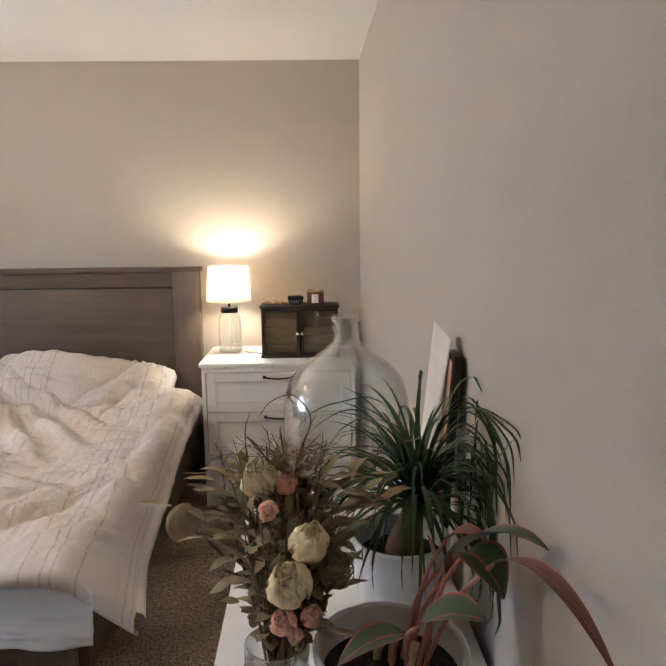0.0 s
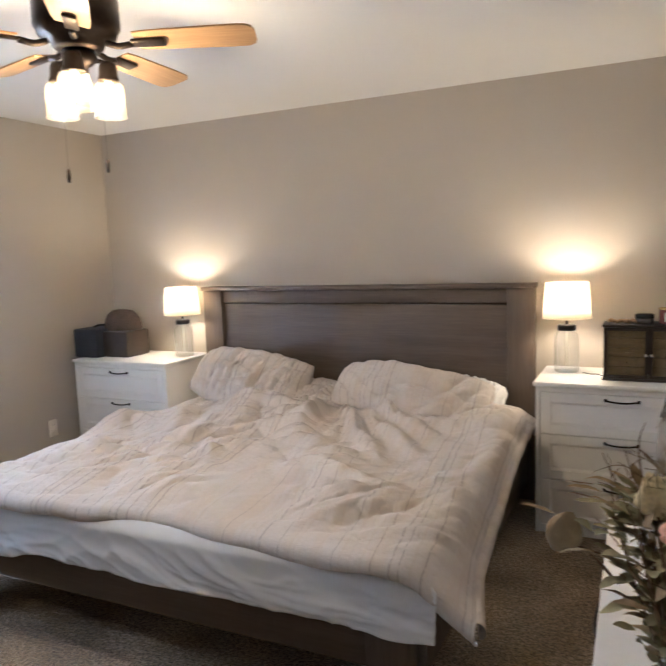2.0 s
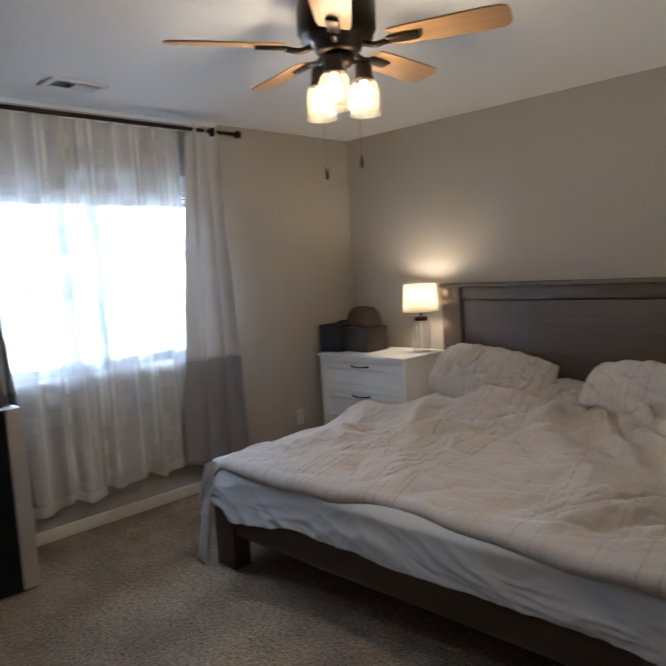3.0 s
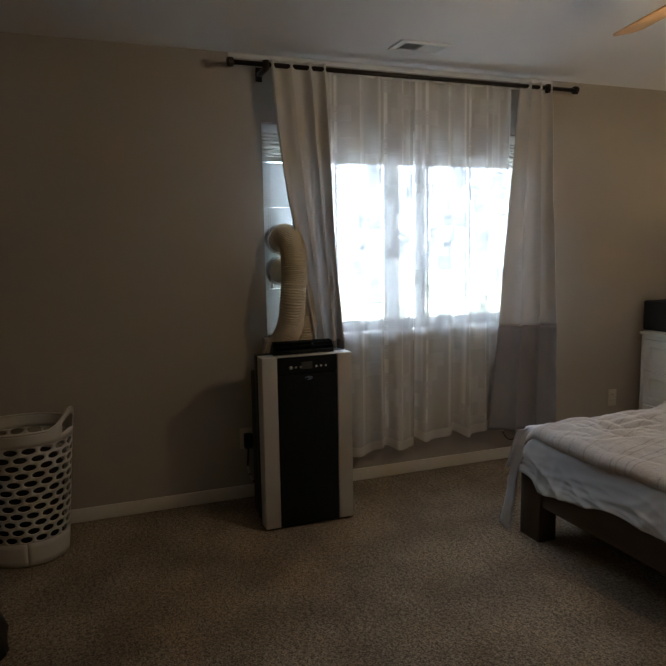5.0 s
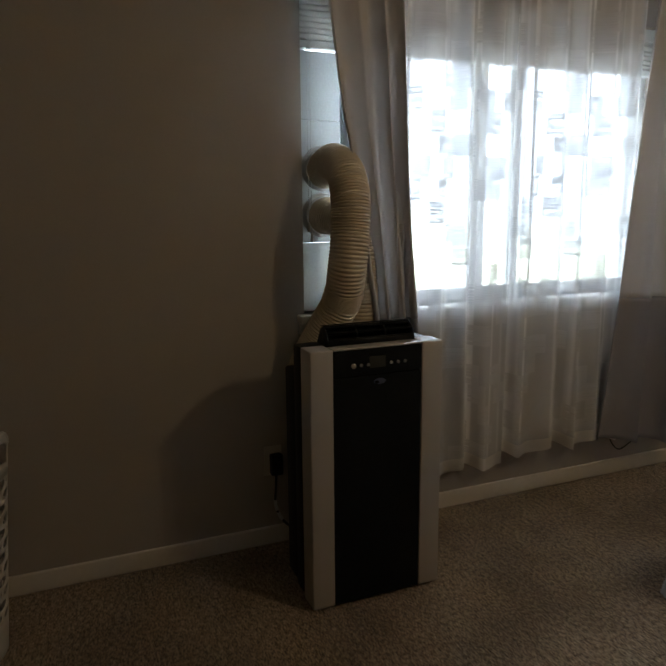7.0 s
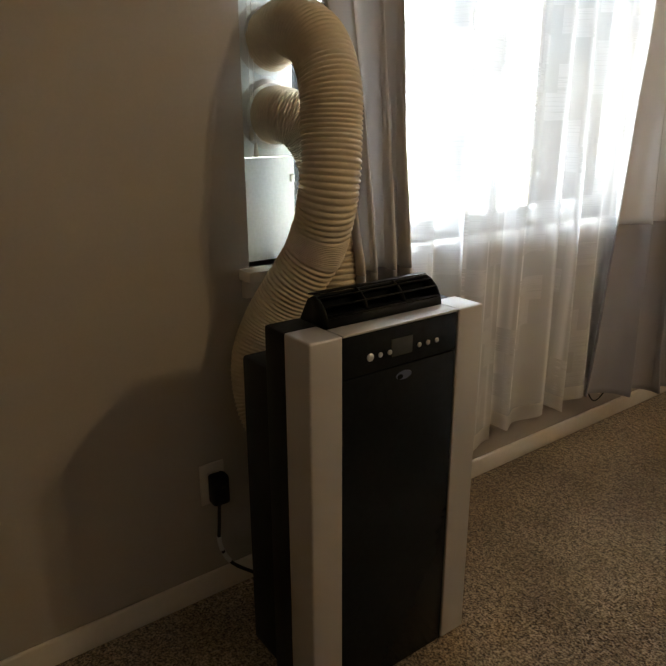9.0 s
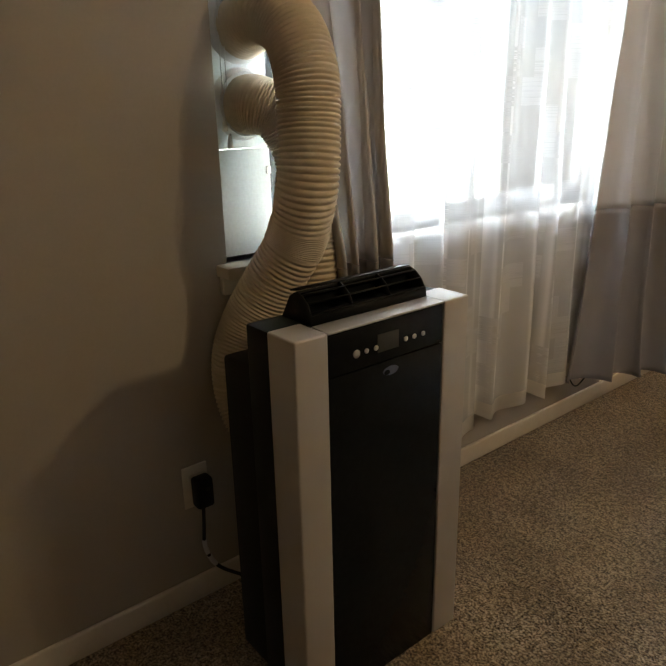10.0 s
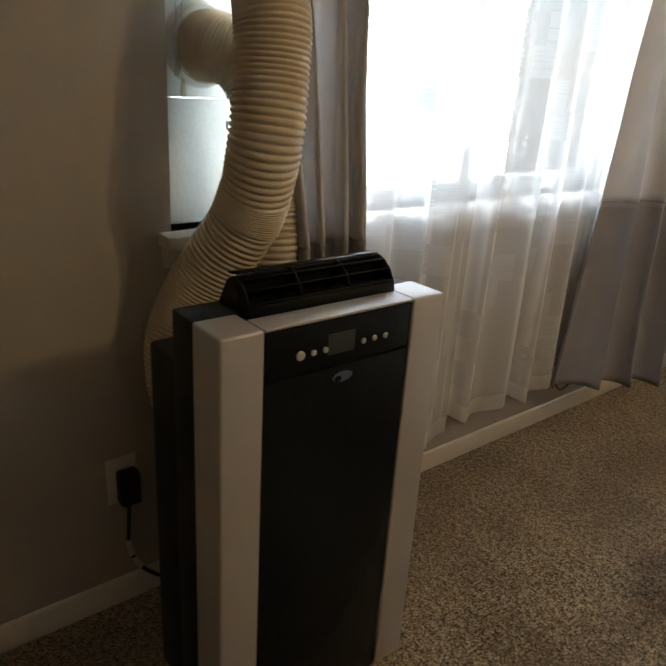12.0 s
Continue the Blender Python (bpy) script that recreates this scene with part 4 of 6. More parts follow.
def duvet_height(x, y):
    px, py = x + 1.50, 3.62 - y
    reach, fan = math.hypot(px, py), math.degrees(math.atan2(px, py))
    patch = max(0.25, 0.75 + 1.2 * n3(x * 1.9, y * 1.9, 40))
    h = 0.030 * n3(x * 1.2, y * 1.2, 2.0) + 0.034 * billow(x, y, 2.6, 30, 1.0, 0.5)
    # folds that fan out from between the pillows
    near = math.exp(-((reach - 0.55) / 0.45) ** 2)
    h += 0.060 * near * max(0, n3(fan * 0.085, reach * 1.3, 60)) * 2 + 0.016 * near * billow(fan * 0.02, reach * 0.3, 6, 0, 66)
    h += 0.040 * patch * billow(x, y, 4.2, -38, 5.0, 0.30) + 0.028 * patch * billow(x, y, 8.0, -62, 9.0, 0.32) + 0.012 * patch * billow(x, y, 18.0, -25, 21.0, 0.4)
    for x0, y0, x1, y1, a, wd in ((-1.50, 3.45, -0.85, 2.45, 0.050, 0.050), (-1.38, 3.42, -0.72, 2.62, 0.034, 0.042), (-1.62, 3.42, -1.42, 2.60, 0.038, 0.042), (-1.72, 3.40, -1.70, 2.75, 0.028, 0.040), (-1.30, 2.44, -0.66, 2.30, 0.034, 0.045), (-1.20, 2.12, -0.62, 2.34, 0.030, 0.045), (-2.45, 3.30, -2.10, 2.55, 0.024, 0.040), (-2.25, 3.20, -1.85, 2.40, 0.022, 0.040), (-2.50, 2.70, -2.15, 2.05, 0.022, 0.040), (-1.95, 2.75, -1.50, 2.10, 0.024, 0.045)):
        dx, dy = x1 - x0, y1 - y0
        t = max(0, min(1, ((x - x0) * dx + (y - y0) * dy) / (dx * dx + dy * dy)))
        d = math.hypot(x - x0 - t * dx, y - y0 - t * dy) + 0.03 * n3(x * 4, y * 4, 7)
        h += a * math.exp(-(d / wd) ** 2) * math.sin(math.pi * min(1, t * 1.1 + 0.05)) ** 0.5 if 0 < t < 1 else 0
    return max(h - 0.030, -0.022 + 0.35 * (h - 0.008))


DX0, DX1, DY0, DY1 = BX0 + 0.115, BX1 + 0.13, BY + 0.015, 3.66      # cloth laid flat


def duvet_top(u, v):
    a, b = lerp(DX0, DX1, u), lerp(DY0, DY1, v)
    # the free long side comes in towards the head and swings out at the foot
    a = DX0 + (a - DX0) * lerp(1.035, 0.965, min(1, v * 1.3))
    edge = BX1 - 0.075
    x, z = a, 0.597
    if a > edge:
        t = a - edge
        r = 0.11
        ang = min(t / r, radians(lerp(42, 68, min(1, v * 5)) * (1 if v < 0.8 else lerp(1, 0.4, (v - 0.8) / 0.2))))
        x = edge + r * math.sin(ang)
        z = 0.597 - r * (1 - math.cos(ang))
        rest = max(0, t - r * ang)
        x += rest * math.cos(ang)
        z -= rest * math.sin(ang)
    y = b
    if b < BY + 0.10:
        t = (BY + 0.10 - b) / 0.16
        z -= 0.035 * t * t
    side = (a - DX0)
    if side < 0.10:
        z -= 0.05 * (1 - side / 0.10) ** 2
    y += 0.035 * n3(x * 2.2, 5, 1) * (1 - v) + 0.02 * math.sin(x * 4 + 1) * (1 - v)
    q = 1.0 if a < edge else max(0.35, 1 - (a - edge) * 3)
    return Vector((x, y, z + duvet_height(x, y) * q * min(1, 0.25 + v * 8) - 0.02))


def duvet(u, v):
    p = duvet_top(u, v)
    return p - Vector((-1.6, 2.8, 0.5))


dv = thing("duvet", (-1.6, 2.8, 0.5), "rumpled off-white striped linen duvet spread over the bed", "duvet")
bm = bmesh.new()
dw, dl = DX1 - DX0, DY1 - DY0
sheet_mesh(bm, duvet, 300, 250, lambda u, v: (u * dw, v * dl))


def lip(u, v):
    """The thick rolled edge at the foot, turned under."""
    e = duvet_top(u, 0.0)
    ang = v * math.pi * 0.95
    r = 0.040 + 0.016 * max(0, 0.5 - u) + 0.012 * n3(u * 9, 2, 4)
    drop = r * (1 - math.cos(ang))
    return Vector((e.x, e.y - r * 0.9 * math.sin(ang) + (0.05 * (v - 0.6) if v > 0.6 else 0), e.z - drop)) - Vector((-1.6, 2.8, 0.5))


def side_lip(sgn):
    def f(u, v):
        e = duvet_top(1.0 if sgn > 0 else 0.0, u)
        ang = v * math.pi * 0.9
        r = 0.028
        return Vector((e.x + sgn * r * math.sin(ang), e.y, e.z - r * (1 - math.cos(ang)))) - Vector((-1.6, 2.8, 0.5))
    return f


bmesh.ops.remove_doubles(bm, verts=bm.verts[:], dist=0.0004)
bmesh.ops.recalc_face_normals(bm, faces=bm.faces[:])
part("cover", bm, M["linen"], dv, sharp=80)
part("foot_edge", sheet_mesh(bmesh.new(), lip, 300, 8, lambda u, v: (u * dw, -v * 0.1)), M["linen"], dv, sharp=80)
for sgn, off in ((1, dw), (-1, 0)):
    part("side_edge", sheet_mesh(bmesh.new(), side_lip(sgn), 190, 6, lambda u, v: (off + sgn * v * 0.08, u * dl)), M["linen"], dv, sharp=80)

# the white sheet hanging over the foot of the bed
fs = thing("bed_sheet", (-1.6, BY, 0.5), "plain white bed sheet hanging over the foot end", "bed sheet")


def foot_sheet(u, v):
    x = lerp(BX0 + lerp(0.11, -0.03, v), BX1 + lerp(-0.16, 0.045, min(1, v / 0.45)), u)
    hem = between([(0, 0.03), (0.03, 0.006), (0.042, 0.25), (0.055, 0.335), (0.11, 0.315), (0.118, 0.275), (0.18, 0.29), (0.3, 0.345), (0.55, 0.335), (0.8, 0.345), (0.97, 0.335), (1, 0.345)], u)
    hem += 0.008 * n3(u * 14, 1, 2)
    if v < 0.3:
        t = v / 0.3
        y, z = lerp(0.30, 0.02, t), 0.537
    else:
        t = (v - 0.3) / 0.7
        ang = min(1, t * 4) * math.pi / 2
        y = 0.02 - 0.045 * math.sin(ang) - 0.02 * t
        z = lerp(0.537, hem, t)
        y -= (0.008 * math.sin(u * 34 + 2 * n3(u * 4, t, 3)) * n3(u * 5, 2, 8) + 0.012 * ridges(x, z * 2, 4, 50, 3.0) + 0.008 * ridges(x, z * 2, 8, -40, 6.0) + 0.007 * ridges(x, z * 2, 12, 65, 16.0) + 0.018 * n3(u * 7, t * 2, 4)) * t
    return Vector((x + 1.6, y, z - 0.5))


thick(part("hanging_cloth", sheet_mesh(bmesh.new(), foot_sheet, 200, 46, lambda u, v: (u * 2.3, v * 0.6)), M["sheet"], fs), 0.002)


def corner_sheet(u, v):
    """The corner that trails to the floor beside the foot leg."""
    a = lerp(-0.05, 0.62, u)
    z = lerp(0.53, lerp(0.31, 0.27, u) + 0.01 * math.sin(u * 13), v)
    x = BX0 + lerp(0.09, 0.0, v) - 0.015 * math.sin(u * 18) * v
    y = a + 0.02 * math.sin(u * 15 + v * 2) * v - 0.02 * v
    return Vector((x + 1.6, y, z - 0.5))


thick(part("trailing_corner", sheet_mesh(bmesh.new(), corner_sheet, 60, 40, lambda u, v: (u, v)), M["sheet"], fs), 0.002)


def pillow(label, place, w, h, t, tilt, turn, roll, material, seed):
    p = thing("pillow", place, label, "pillow", "bed pillows")
    bm = bmesh.new()

    def shape(sign):
        def f(u, v):
            a, b = u * 2 - 1, v * 2 - 1
            ca, cb = max(0, 1 - a * a), max(0, 1 - b * b)
            puff = (ca * cb) ** 0.52
            x, y = a * w / 2, b * h / 2
            wr = 0.042 * billow(x + seed, y, 4.5, 25 + 50 * a, seed, 0.45) + 0.024 * billow(x, y, 9, 75 + 30 * a, seed + 3, 0.45) + 0.009 * billow(x, y, 19, 100, seed + 9, 0.5) + 0.014 * n3(a * 2, b * 2, seed)
            z = sign * (t / 2 * puff) + sign * (wr - 0.02) * min(1, puff * 1.5)
            sag = -0.02 * math.sin(a * 2.4 + seed) * (1 - b) * 0.5
            return Vector((x * (1 - 0.05 * (1 - cb) ** 2 + 0.012 * n3(b * 4, 2, seed)), y * (1 - 0.17 * (1 - ca) ** 1.6 + 0.025 * math.sin(a * 5 + seed)) + sag + 0.008 * n3(a * 6, b * 6, seed), z))
        return f
    sheet_mesh(bm, shape(1), 110, 70, lambda u, v: (u * w + seed, v * h))
    sheet_mesh(bm, shape(-1), 110, 70, lambda u, v: (u * w + seed + 2, v * h))
    bmesh.ops.remove_doubles(bm, verts=bm.verts[:], dist=0.0006)
    bmesh.ops.recalc_face_normals(bm, faces=bm.faces[:])
    c = part("pillowcase", bm, material, p, sharp=80)
    c.matrix_basis = pose(0, 0, 0, tilt, roll, turn)
    return p


pillow("striped linen pillow leaning on the headboard with a frayed edge", (-1.136, 3.58, 0.665), 0.93, 0.40, 0.23, 34, 0, 6, M["linen"], 0.7)
pillow("white pillow showing behind the striped one", (-1.07, 3.71, 0.615), 0.88, 0.40, 0.14, 34, 0, 3, M["sheet"], 5.3)
pillow("striped linen pillow leaning against another on the headboard", (-2.227, 3.60, 0.70), 0.80, 0.42, 0.23, 42, 2, 7, M["linen"], 2.2)
pillow("flat striped linen pillow lying under the leaning one", (-2.03, 3.66, 0.60), 0.84, 0.44, 0.13, 14, -4, 2, M["linen"], 3.9)


# ---- chests of drawers ----
def handle(parent, y, z, length):
    bm = tube(bmesh.new(), curve_points([(-length / 2, y, z), (-length / 2 + 0.004, y - 0.014, z), (-length / 4, y - 0.020, z - 0.004), (0, y - 0.022, z - 0.006), (length / 4, y - 0.020, z - 0.004), (length / 2 - 0.004, y - 0.014, z), (length / 2, y, z)], 24), 0.0048, 8)
    for s in (-1, 1):
        lathe(bm, [(0, -0.008), (0.0075, -0.007), (0.0075, 0.007), (0, 0.008)], 10, (s * length / 2, y - 0.004, z))
    return part("handle", bm, M["black_metal"], parent, "black bow handle")


def drawer(parent, x0, x1, z0, z1, y, pull):
    """A framed drawer front with a sunk middle."""
    bm, f, d = bmesh.new(), 0.048, 0.010
    for a in ((x0, x0 + f, z0, z1), (x1 - f, x1, z0, z1), (x0 + f, x1 - f, z0, z0 + f), (x0 + f, x1 - f, z1 - f, z1)):
        box(bm, a[0], a[1], y, y + 0.02, a[2], a[3], bevel=0.0015, seg=1)
    box(bm, x0 + f - 0.004, x1 - f + 0.004, y + d, y + 0.018, z0 + f - 0.004, z1 - f + 0.004)
    # sloped moulding round the sunk panel
    i = [(x0 + f, z0 + f), (x1 - f, z0 + f), (x1 - f, z1 - f), (x0 + f, z1 - f)]
    j = [(x0 + f + 0.012, z0 + f + 0.012), (x1 - f - 0.012, z0 + f + 0.012), (x1 - f - 0.012, z1 - f - 0.012), (x0 + f + 0.012, z1 - f - 0.012)]
    a = [bm.verts.new((p, y + 0.002, q)) for p, q in i]
    b = [bm.verts.new((p, y + d - 0.0005, q)) for p, q in j]
    for k in range(4):
        bm.faces.new((a[k], a[(k + 1) % 4], b[(k + 1) % 4], b[k]))
    o = part("drawer", bm, M["lacquer"], parent)
    for x in pull:
        h = handle(o, y, z1 - 0.024, 0.15)
        h.location.x = x
    return o


def chest(name, w, d, h, label, columns=1):
    c = thing(name, (0, 0, 0), label, "chest of drawers", "white bedroom chests")
    bm = boxed(-w / 2 + 0.012, -w / 2 + 0.032, -d / 2 + 0.012, d / 2, 0, h - 0.022, bevel=0.002)
    box(bm, w / 2 - 0.032, w / 2 - 0.012, -d / 2 + 0.012, d / 2, 0, h - 0.022, bevel=0.002)
    box(bm, -w / 2 + 0.032, w / 2 - 0.032, d / 2 - 0.008, d / 2 - 0.002, 0.05, h - 0.022)
    box(bm, -w / 2 + 0.032, w / 2 - 0.032, -d / 2 + 0.034, d / 2 - 0.008, 0.03, 0.04)
    part("carcase", bm, M["lacquer"], c)
    part("top", boxed(-w / 2, w / 2, -d / 2, d / 2, h - 0.022, h, bevel=0.004), M["lacquer"], c)
    part("front_rail", boxed(-w / 2 + 0.032, w / 2 - 0.032, -d / 2 + 0.014, -d / 2 + 0.03, h - 0.050, h - 0.023), M["lacquer"], c)
    part("plinth", boxed(-w / 2 + 0.032, w / 2 - 0.032, -d / 2 + 0.02, -d / 2 + 0.036, 0, 0.042, bevel=0.002), M["lacquer"], c)
    z = [0.045, 0.292, 0.530, h - 0.052]
    cw = (w - 0.07) / columns
    for k in range(3):
        for q in range(columns):
            x0 = -w / 2 + 0.035 + q * cw
            drawer(c, x0 + 0.0015, x0 + cw - 0.0015, z[k] + 0.002, z[k + 1] - 0.002, -d / 2 + 0.012, [x0 + cw / 2])
    return c


CH = 0.80
c1 = chest("chest_of_drawers", 0.84, 0.50, CH, "white three-drawer chest with black handles beside the bed")
c1.matrix_world = pose(-0.016, 3.70, 0)
c2 = copy_thing(c1, pose(-3.214, 3.70, 0))
tagged(c2, "white three-drawer chest with black handles under the corner lamp")
dresser = chest("dresser", 1.58, 0.462, CH, "long white dresser with plants on top along the wall", 2)
dresser.matrix_world = pose(0.258, 1.01, 0, 0, 0, -90 + 1.0)


# ---- table lamps ----
def table_lamp(place, label):
    t = thing("table_lamp", place, label, "table lamp", "bedside lamps")
    part("jar_base", lathe(bmesh.new(), [(0, 0.0), (0.057, 0.0), (0.065, 0.008), (0.066, 0.18), (0.061, 0.205), (0.049, 0.220), (0.047, 0.236)], 36), M["thin_glass"], t, "cloudy glass jar base").visible_shadow = False
    part("lid", lathe(bmesh.new(), [(0, 0.228), (0.048, 0.228), (0.049, 0.232), (0.049, 0.256), (0.046, 0.259), (0, 0.2595)], 32), M["black_metal"], t, "black metal lid")
    part("stem", tube(bmesh.new(), [(0, 0, 0.258), (0, 0, 0.33)], 0.007, 12), M["black_metal"], t)
    part("rod_inside", tube(bmesh.new(), [(0, 0, 0.02), (0, 0, 0.228)], 0.003, 8), M["plate"], t)
    bm = lathe(bmesh.new(), [(0.126, 0.296), (0.111, 0.486)], 48)
    sh = thick(part("shade", bm, M["shade"], t, "glowing off-white drum shade"), 0.0015)
    for r, z in ((0.126, 0.296), (0.111, 0.486)):
        pts = [(r * math.cos(2 * math.pi * i / 40), r * math.sin(2 * math.pi * i / 40), z) for i in range(41)]
        part("trim_ring", tube(bmesh.new(), pts, 0.0022, 6, False), M["shade"], sh)
    bm = bmesh.new()
    for i in range(3):
        a = 2 * math.pi * i / 3
        tube(bm, [(0.006 * math.cos(a), 0.006 * math.sin(a), 0.312), (0.126 * math.cos(a), 0.126 * math.sin(a), 0.302)], 0.0015, 6)
    part("spider", bm, M["black_metal"], t)
    b = part("bulb", lathe(bmesh.new(), [(0, 0.365), (0.014, 0.368), (0.014, 0.39), (0.028, 0.425), (0.03, 0.445), (0.021, 0.467), (0, 0.475)], 20), M["bulb"], t, "lit warm bulb")
    b.visible_shadow = False
    lamp_bulb("bedside_light", (place[0], place[1], place[2] + 0.43), BEDSIDE_WATTS, WARM, 0.03)
    return t


table_lamp((-0.309, 3.79, CH), "glass jar table lamp with a lit drum shade by the cabinet")
table_lamp((-2.895, 3.79, CH), "glass jar table lamp with a lit drum shade by the box")
cable = thing("lamp_cord", (-0.15, 3.70, CH), "thin dark lamp cord lying on the chest top", "cord")
part("wire", tube(bmesh.new(), curve_points([(-0.07, 0.06, 0.003), (-0.03, 0.02, 0.003), (0.0, -0.02, 0.012), (0.03, -0.01, 0.004), (0.06, 0.07, 0.003)], 24), 0.002, 6), M["cord"], cable)

# ---- small cabinet with mesh doors, and what stands on it ----
cab = thing("jewellery_cabinet", (0.098, 3.665, CH), "small dark cabinet with brass mesh double doors on the chest", "cabinet")
cw, cd, chh = 0.208, 0.085, 0.272
bm = bmesh.new()
for a in ((-cw, -cw + 0.014, -cd + 0.012, cd, 0.012, chh), (cw - 0.014, cw, -cd + 0.012, cd, 0.012, chh), (-cw + 0.014, cw - 0.014, cd - 0.01, cd, 0.012, chh)):
    box(bm, *a, bevel=0.002)
part("body", bm, M["dark_box"], cab)
part("top", boxed(-cw - 0.008, cw + 0.008, -cd - 0.006, cd + 0.004, chh, chh + 0.014, bevel=0.004), M["dark_box"], cab)
part("base", boxed(-cw - 0.006, cw + 0.006, -cd - 0.004, cd, 0, 0.013, bevel=0.004), M["dark_box"], cab)
for k in range(5):
    z = 0.022 + k * 0.049
    for s in (-1, 1):
        dr = part("inner_drawer", boxed(min(s * 0.006, s * (cw - 0.016)), max(s * 0.006, s * (cw - 0.016)), -cd + 0.03, cd - 0.012, z, z + 0.043, bevel=0.002), M["mesh_back"], cab)
        part("inner_knob", lathe(bmesh.new(), [(0, -0.006), (0.005, -0.004), (0.005, 0.004), (0, 0.006)], 10, (s * 0.10, -cd + 0.024, z + 0.022)), M["chrome"], dr)
for s in (-1, 1):
    a, b = sorted((s * 0.002, s * cw))
    bm = bmesh.new()
    for q in ((a, a + 0.016, 0.014, chh - 0.002), (b - 0.016, b, 0.014, chh - 0.002), (a + 0.016, b - 0.016, 0.014, 0.030), (a + 0.016, b - 0.016, chh - 0.018, chh - 0.002)):
        box(bm, q[0], q[1], -cd, -cd + 0.011, q[2], q[3], bevel=0.0015, seg=1)
    door = part("door", bm, M["dark_box"], cab)
    bm = bmesh.new()
    step, x0, x1, z0, z1 = 0.0115, a + 0.016, b - 0.016, 0.030, chh - 0.018
    for sg in (-1, 1):
        k = -40
        while k < 60:
            c0 = x0 + k * step
            pts = []
            for z in (z0, z1):
                pts.append((c0 + sg * (z - z0) * 0.62, z))
            (xa, za), (xb, zb) = pts
            if abs(xb - xa) > 1e-9:
                lo, hi = sorted(((x0 - xa) / (xb - xa), (x1 - xa) / (xb - xa)))
                lo, hi = max(0, lo), min(1, hi)
                if hi - lo > 0.02:
                    P = [(xa + (xb - xa) * t, -cd + 0.006 + sg * 0.0006, za + (zb - za) * t) for t in (lo, hi)]
                    tube(bm, P, 0.0009, 4, False)
            k += 1
    part("mesh", bm, M["brass"], door, "brass wire mesh")
    bm = lathe(bmesh.new(), [(0, 0), (0.004, 0.002), (0.004, 0.008), (0.008, 0.012), (0.008, 0.017), (0.004, 0.021), (0, 0.0215)], 14)
    bmesh.ops.transform(bm, matrix=pose(s * 0.012, -cd, 0.135, 90, 0, 0), verts=bm.verts[:])
    part("knob", bm, M["chrome"], door, "clear round knob")
ZT = CH + chh + 0.014
can = thing("candle_jar", (0.185, 3.655, ZT), "plum glass candle jar with a gold rim on the cabinet", "candle")
part("glass", lathe(bmesh.new(), [(0, 0), (0.043, 0), (0.046, 0.005), (0.046, 0.072), (0.043, 0.072), (0.043, 0.055), (0, 0.054)], 32), M["candle"], can)
part("rim", lathe(bmesh.new(), [(0.0465, 0.068), (0.0475, 0.070), (0.0475, 0.077), (0.0425, 0.077), (0.0425, 0.068)], 32), M["gold"], can, "gold rim")
bm = bmesh.new()
sheet_mesh(bm, lambda u, v: Vector((0.0466 * math.cos(radians(-115 + 45 * u)), 0.0466 * math.sin(radians(-115 + 45 * u)), 0.012 + 0.045 * v)), 8, 2)
part("label", bm, M["paper"], can, "plain white label")
bm = bmesh.new()
for z, w0, w1 in ((0.046, 0.25, 0.75), (0.038, 0.15, 0.85), (0.030, 0.3, 0.7), (0.020, 0.2, 0.8)):
    sheet_mesh(bm, lambda u, v: Vector((0.0469 * math.cos(radians(-115 + 45 * lerp(w0, w1, u))), 0.0469 * math.sin(radians(-115 + 45 * lerp(w0, w1, u))), z + 0.0018 * v)), 6, 1)
part("print", bm, M["candle"], can)
tin = thing("round_tin", (0.075, 3.66, ZT), "low dark round tin with a lid on the cabinet", "tin")
part("tin_body", lathe(bmesh.new(), [(0, 0), (0.040, 0), (0.042, 0.003), (0.042, 0.03), (0, 0.03)], 32), M["dark_box"], tin)
part("tin_lid", lathe(bmesh.new(), [(0.044, 0.026), (0.0445, 0.03), (0.0445, 0.042), (0.041, 0.046), (0, 0.047)], 32), M["black_gloss"], tin)
beads = thing("bead_string", (-0.03, 3.66, ZT), "small heap of wooden beads on the cabinet", "beads")
bm = bmesh.new()
for i in range(16):
    r = 0.007 + 0.005 * random.random()
    lathe(bm, [(0, -r), (r * 0.7, -r * 0.7), (r, 0), (r * 0.7, r * 0.7), (0, r)], 10, (-0.055 + 0.008 * i, 0.02 * math.sin(i * 1.1), r))
part("bead", bm, M["beads"], beads)

# ---- what stands on the corner chest ----
bx = thing("storage_box", (-3.475, 3.70, CH), "dark navy cloth box with a brown side on the chest", "box")
part("box_body", boxed(-0.22, 0.0, -0.16, 0.14, 0, 0.205, bevel=0.012), M["navy"], bx)
part("box_side", boxed(0.002, 0.225, -0.10, 0.14, 0, 0.185, bevel=0.014), M["brown_leather"], bx, "dark brown leather side")
part("top_strap", tube(bmesh.new(), curve_points([(-0.16, -0.02, 0.203), (-0.1, -0.02, 0.222), (0.0, -0.02, 0.222), (0.05, -0.02, 0.19)], 16), 0.008, 8), M["black_matt"], bx)
cap = thing("knitted_cap", (-3.43, 3.77, CH + 0.19), "rounded brown knitted cap lying on the box", "cap")
bm = lathe(bmesh.new(), [(0.145, -0.02), (0.15, 0.0), (0.148, 0.03), (0.138, 0.07), (0.115, 0.105), (0.08, 0.13), (0.03, 0.142), (0, 0.143)], 32, squash=(1.0, 0.75))
for v in bm.verts:
    v.co += Vector((n3(*(v.co * 9)), n3(*(v.co * 9 + Vector((5, 0, 0)))), n3(*(v.co * 9 + Vector((0, 5, 0)))))) * 0.012
thick(part("cap_cloth", bm, M["brown_cap"], cap, sharp=90), 0.008)

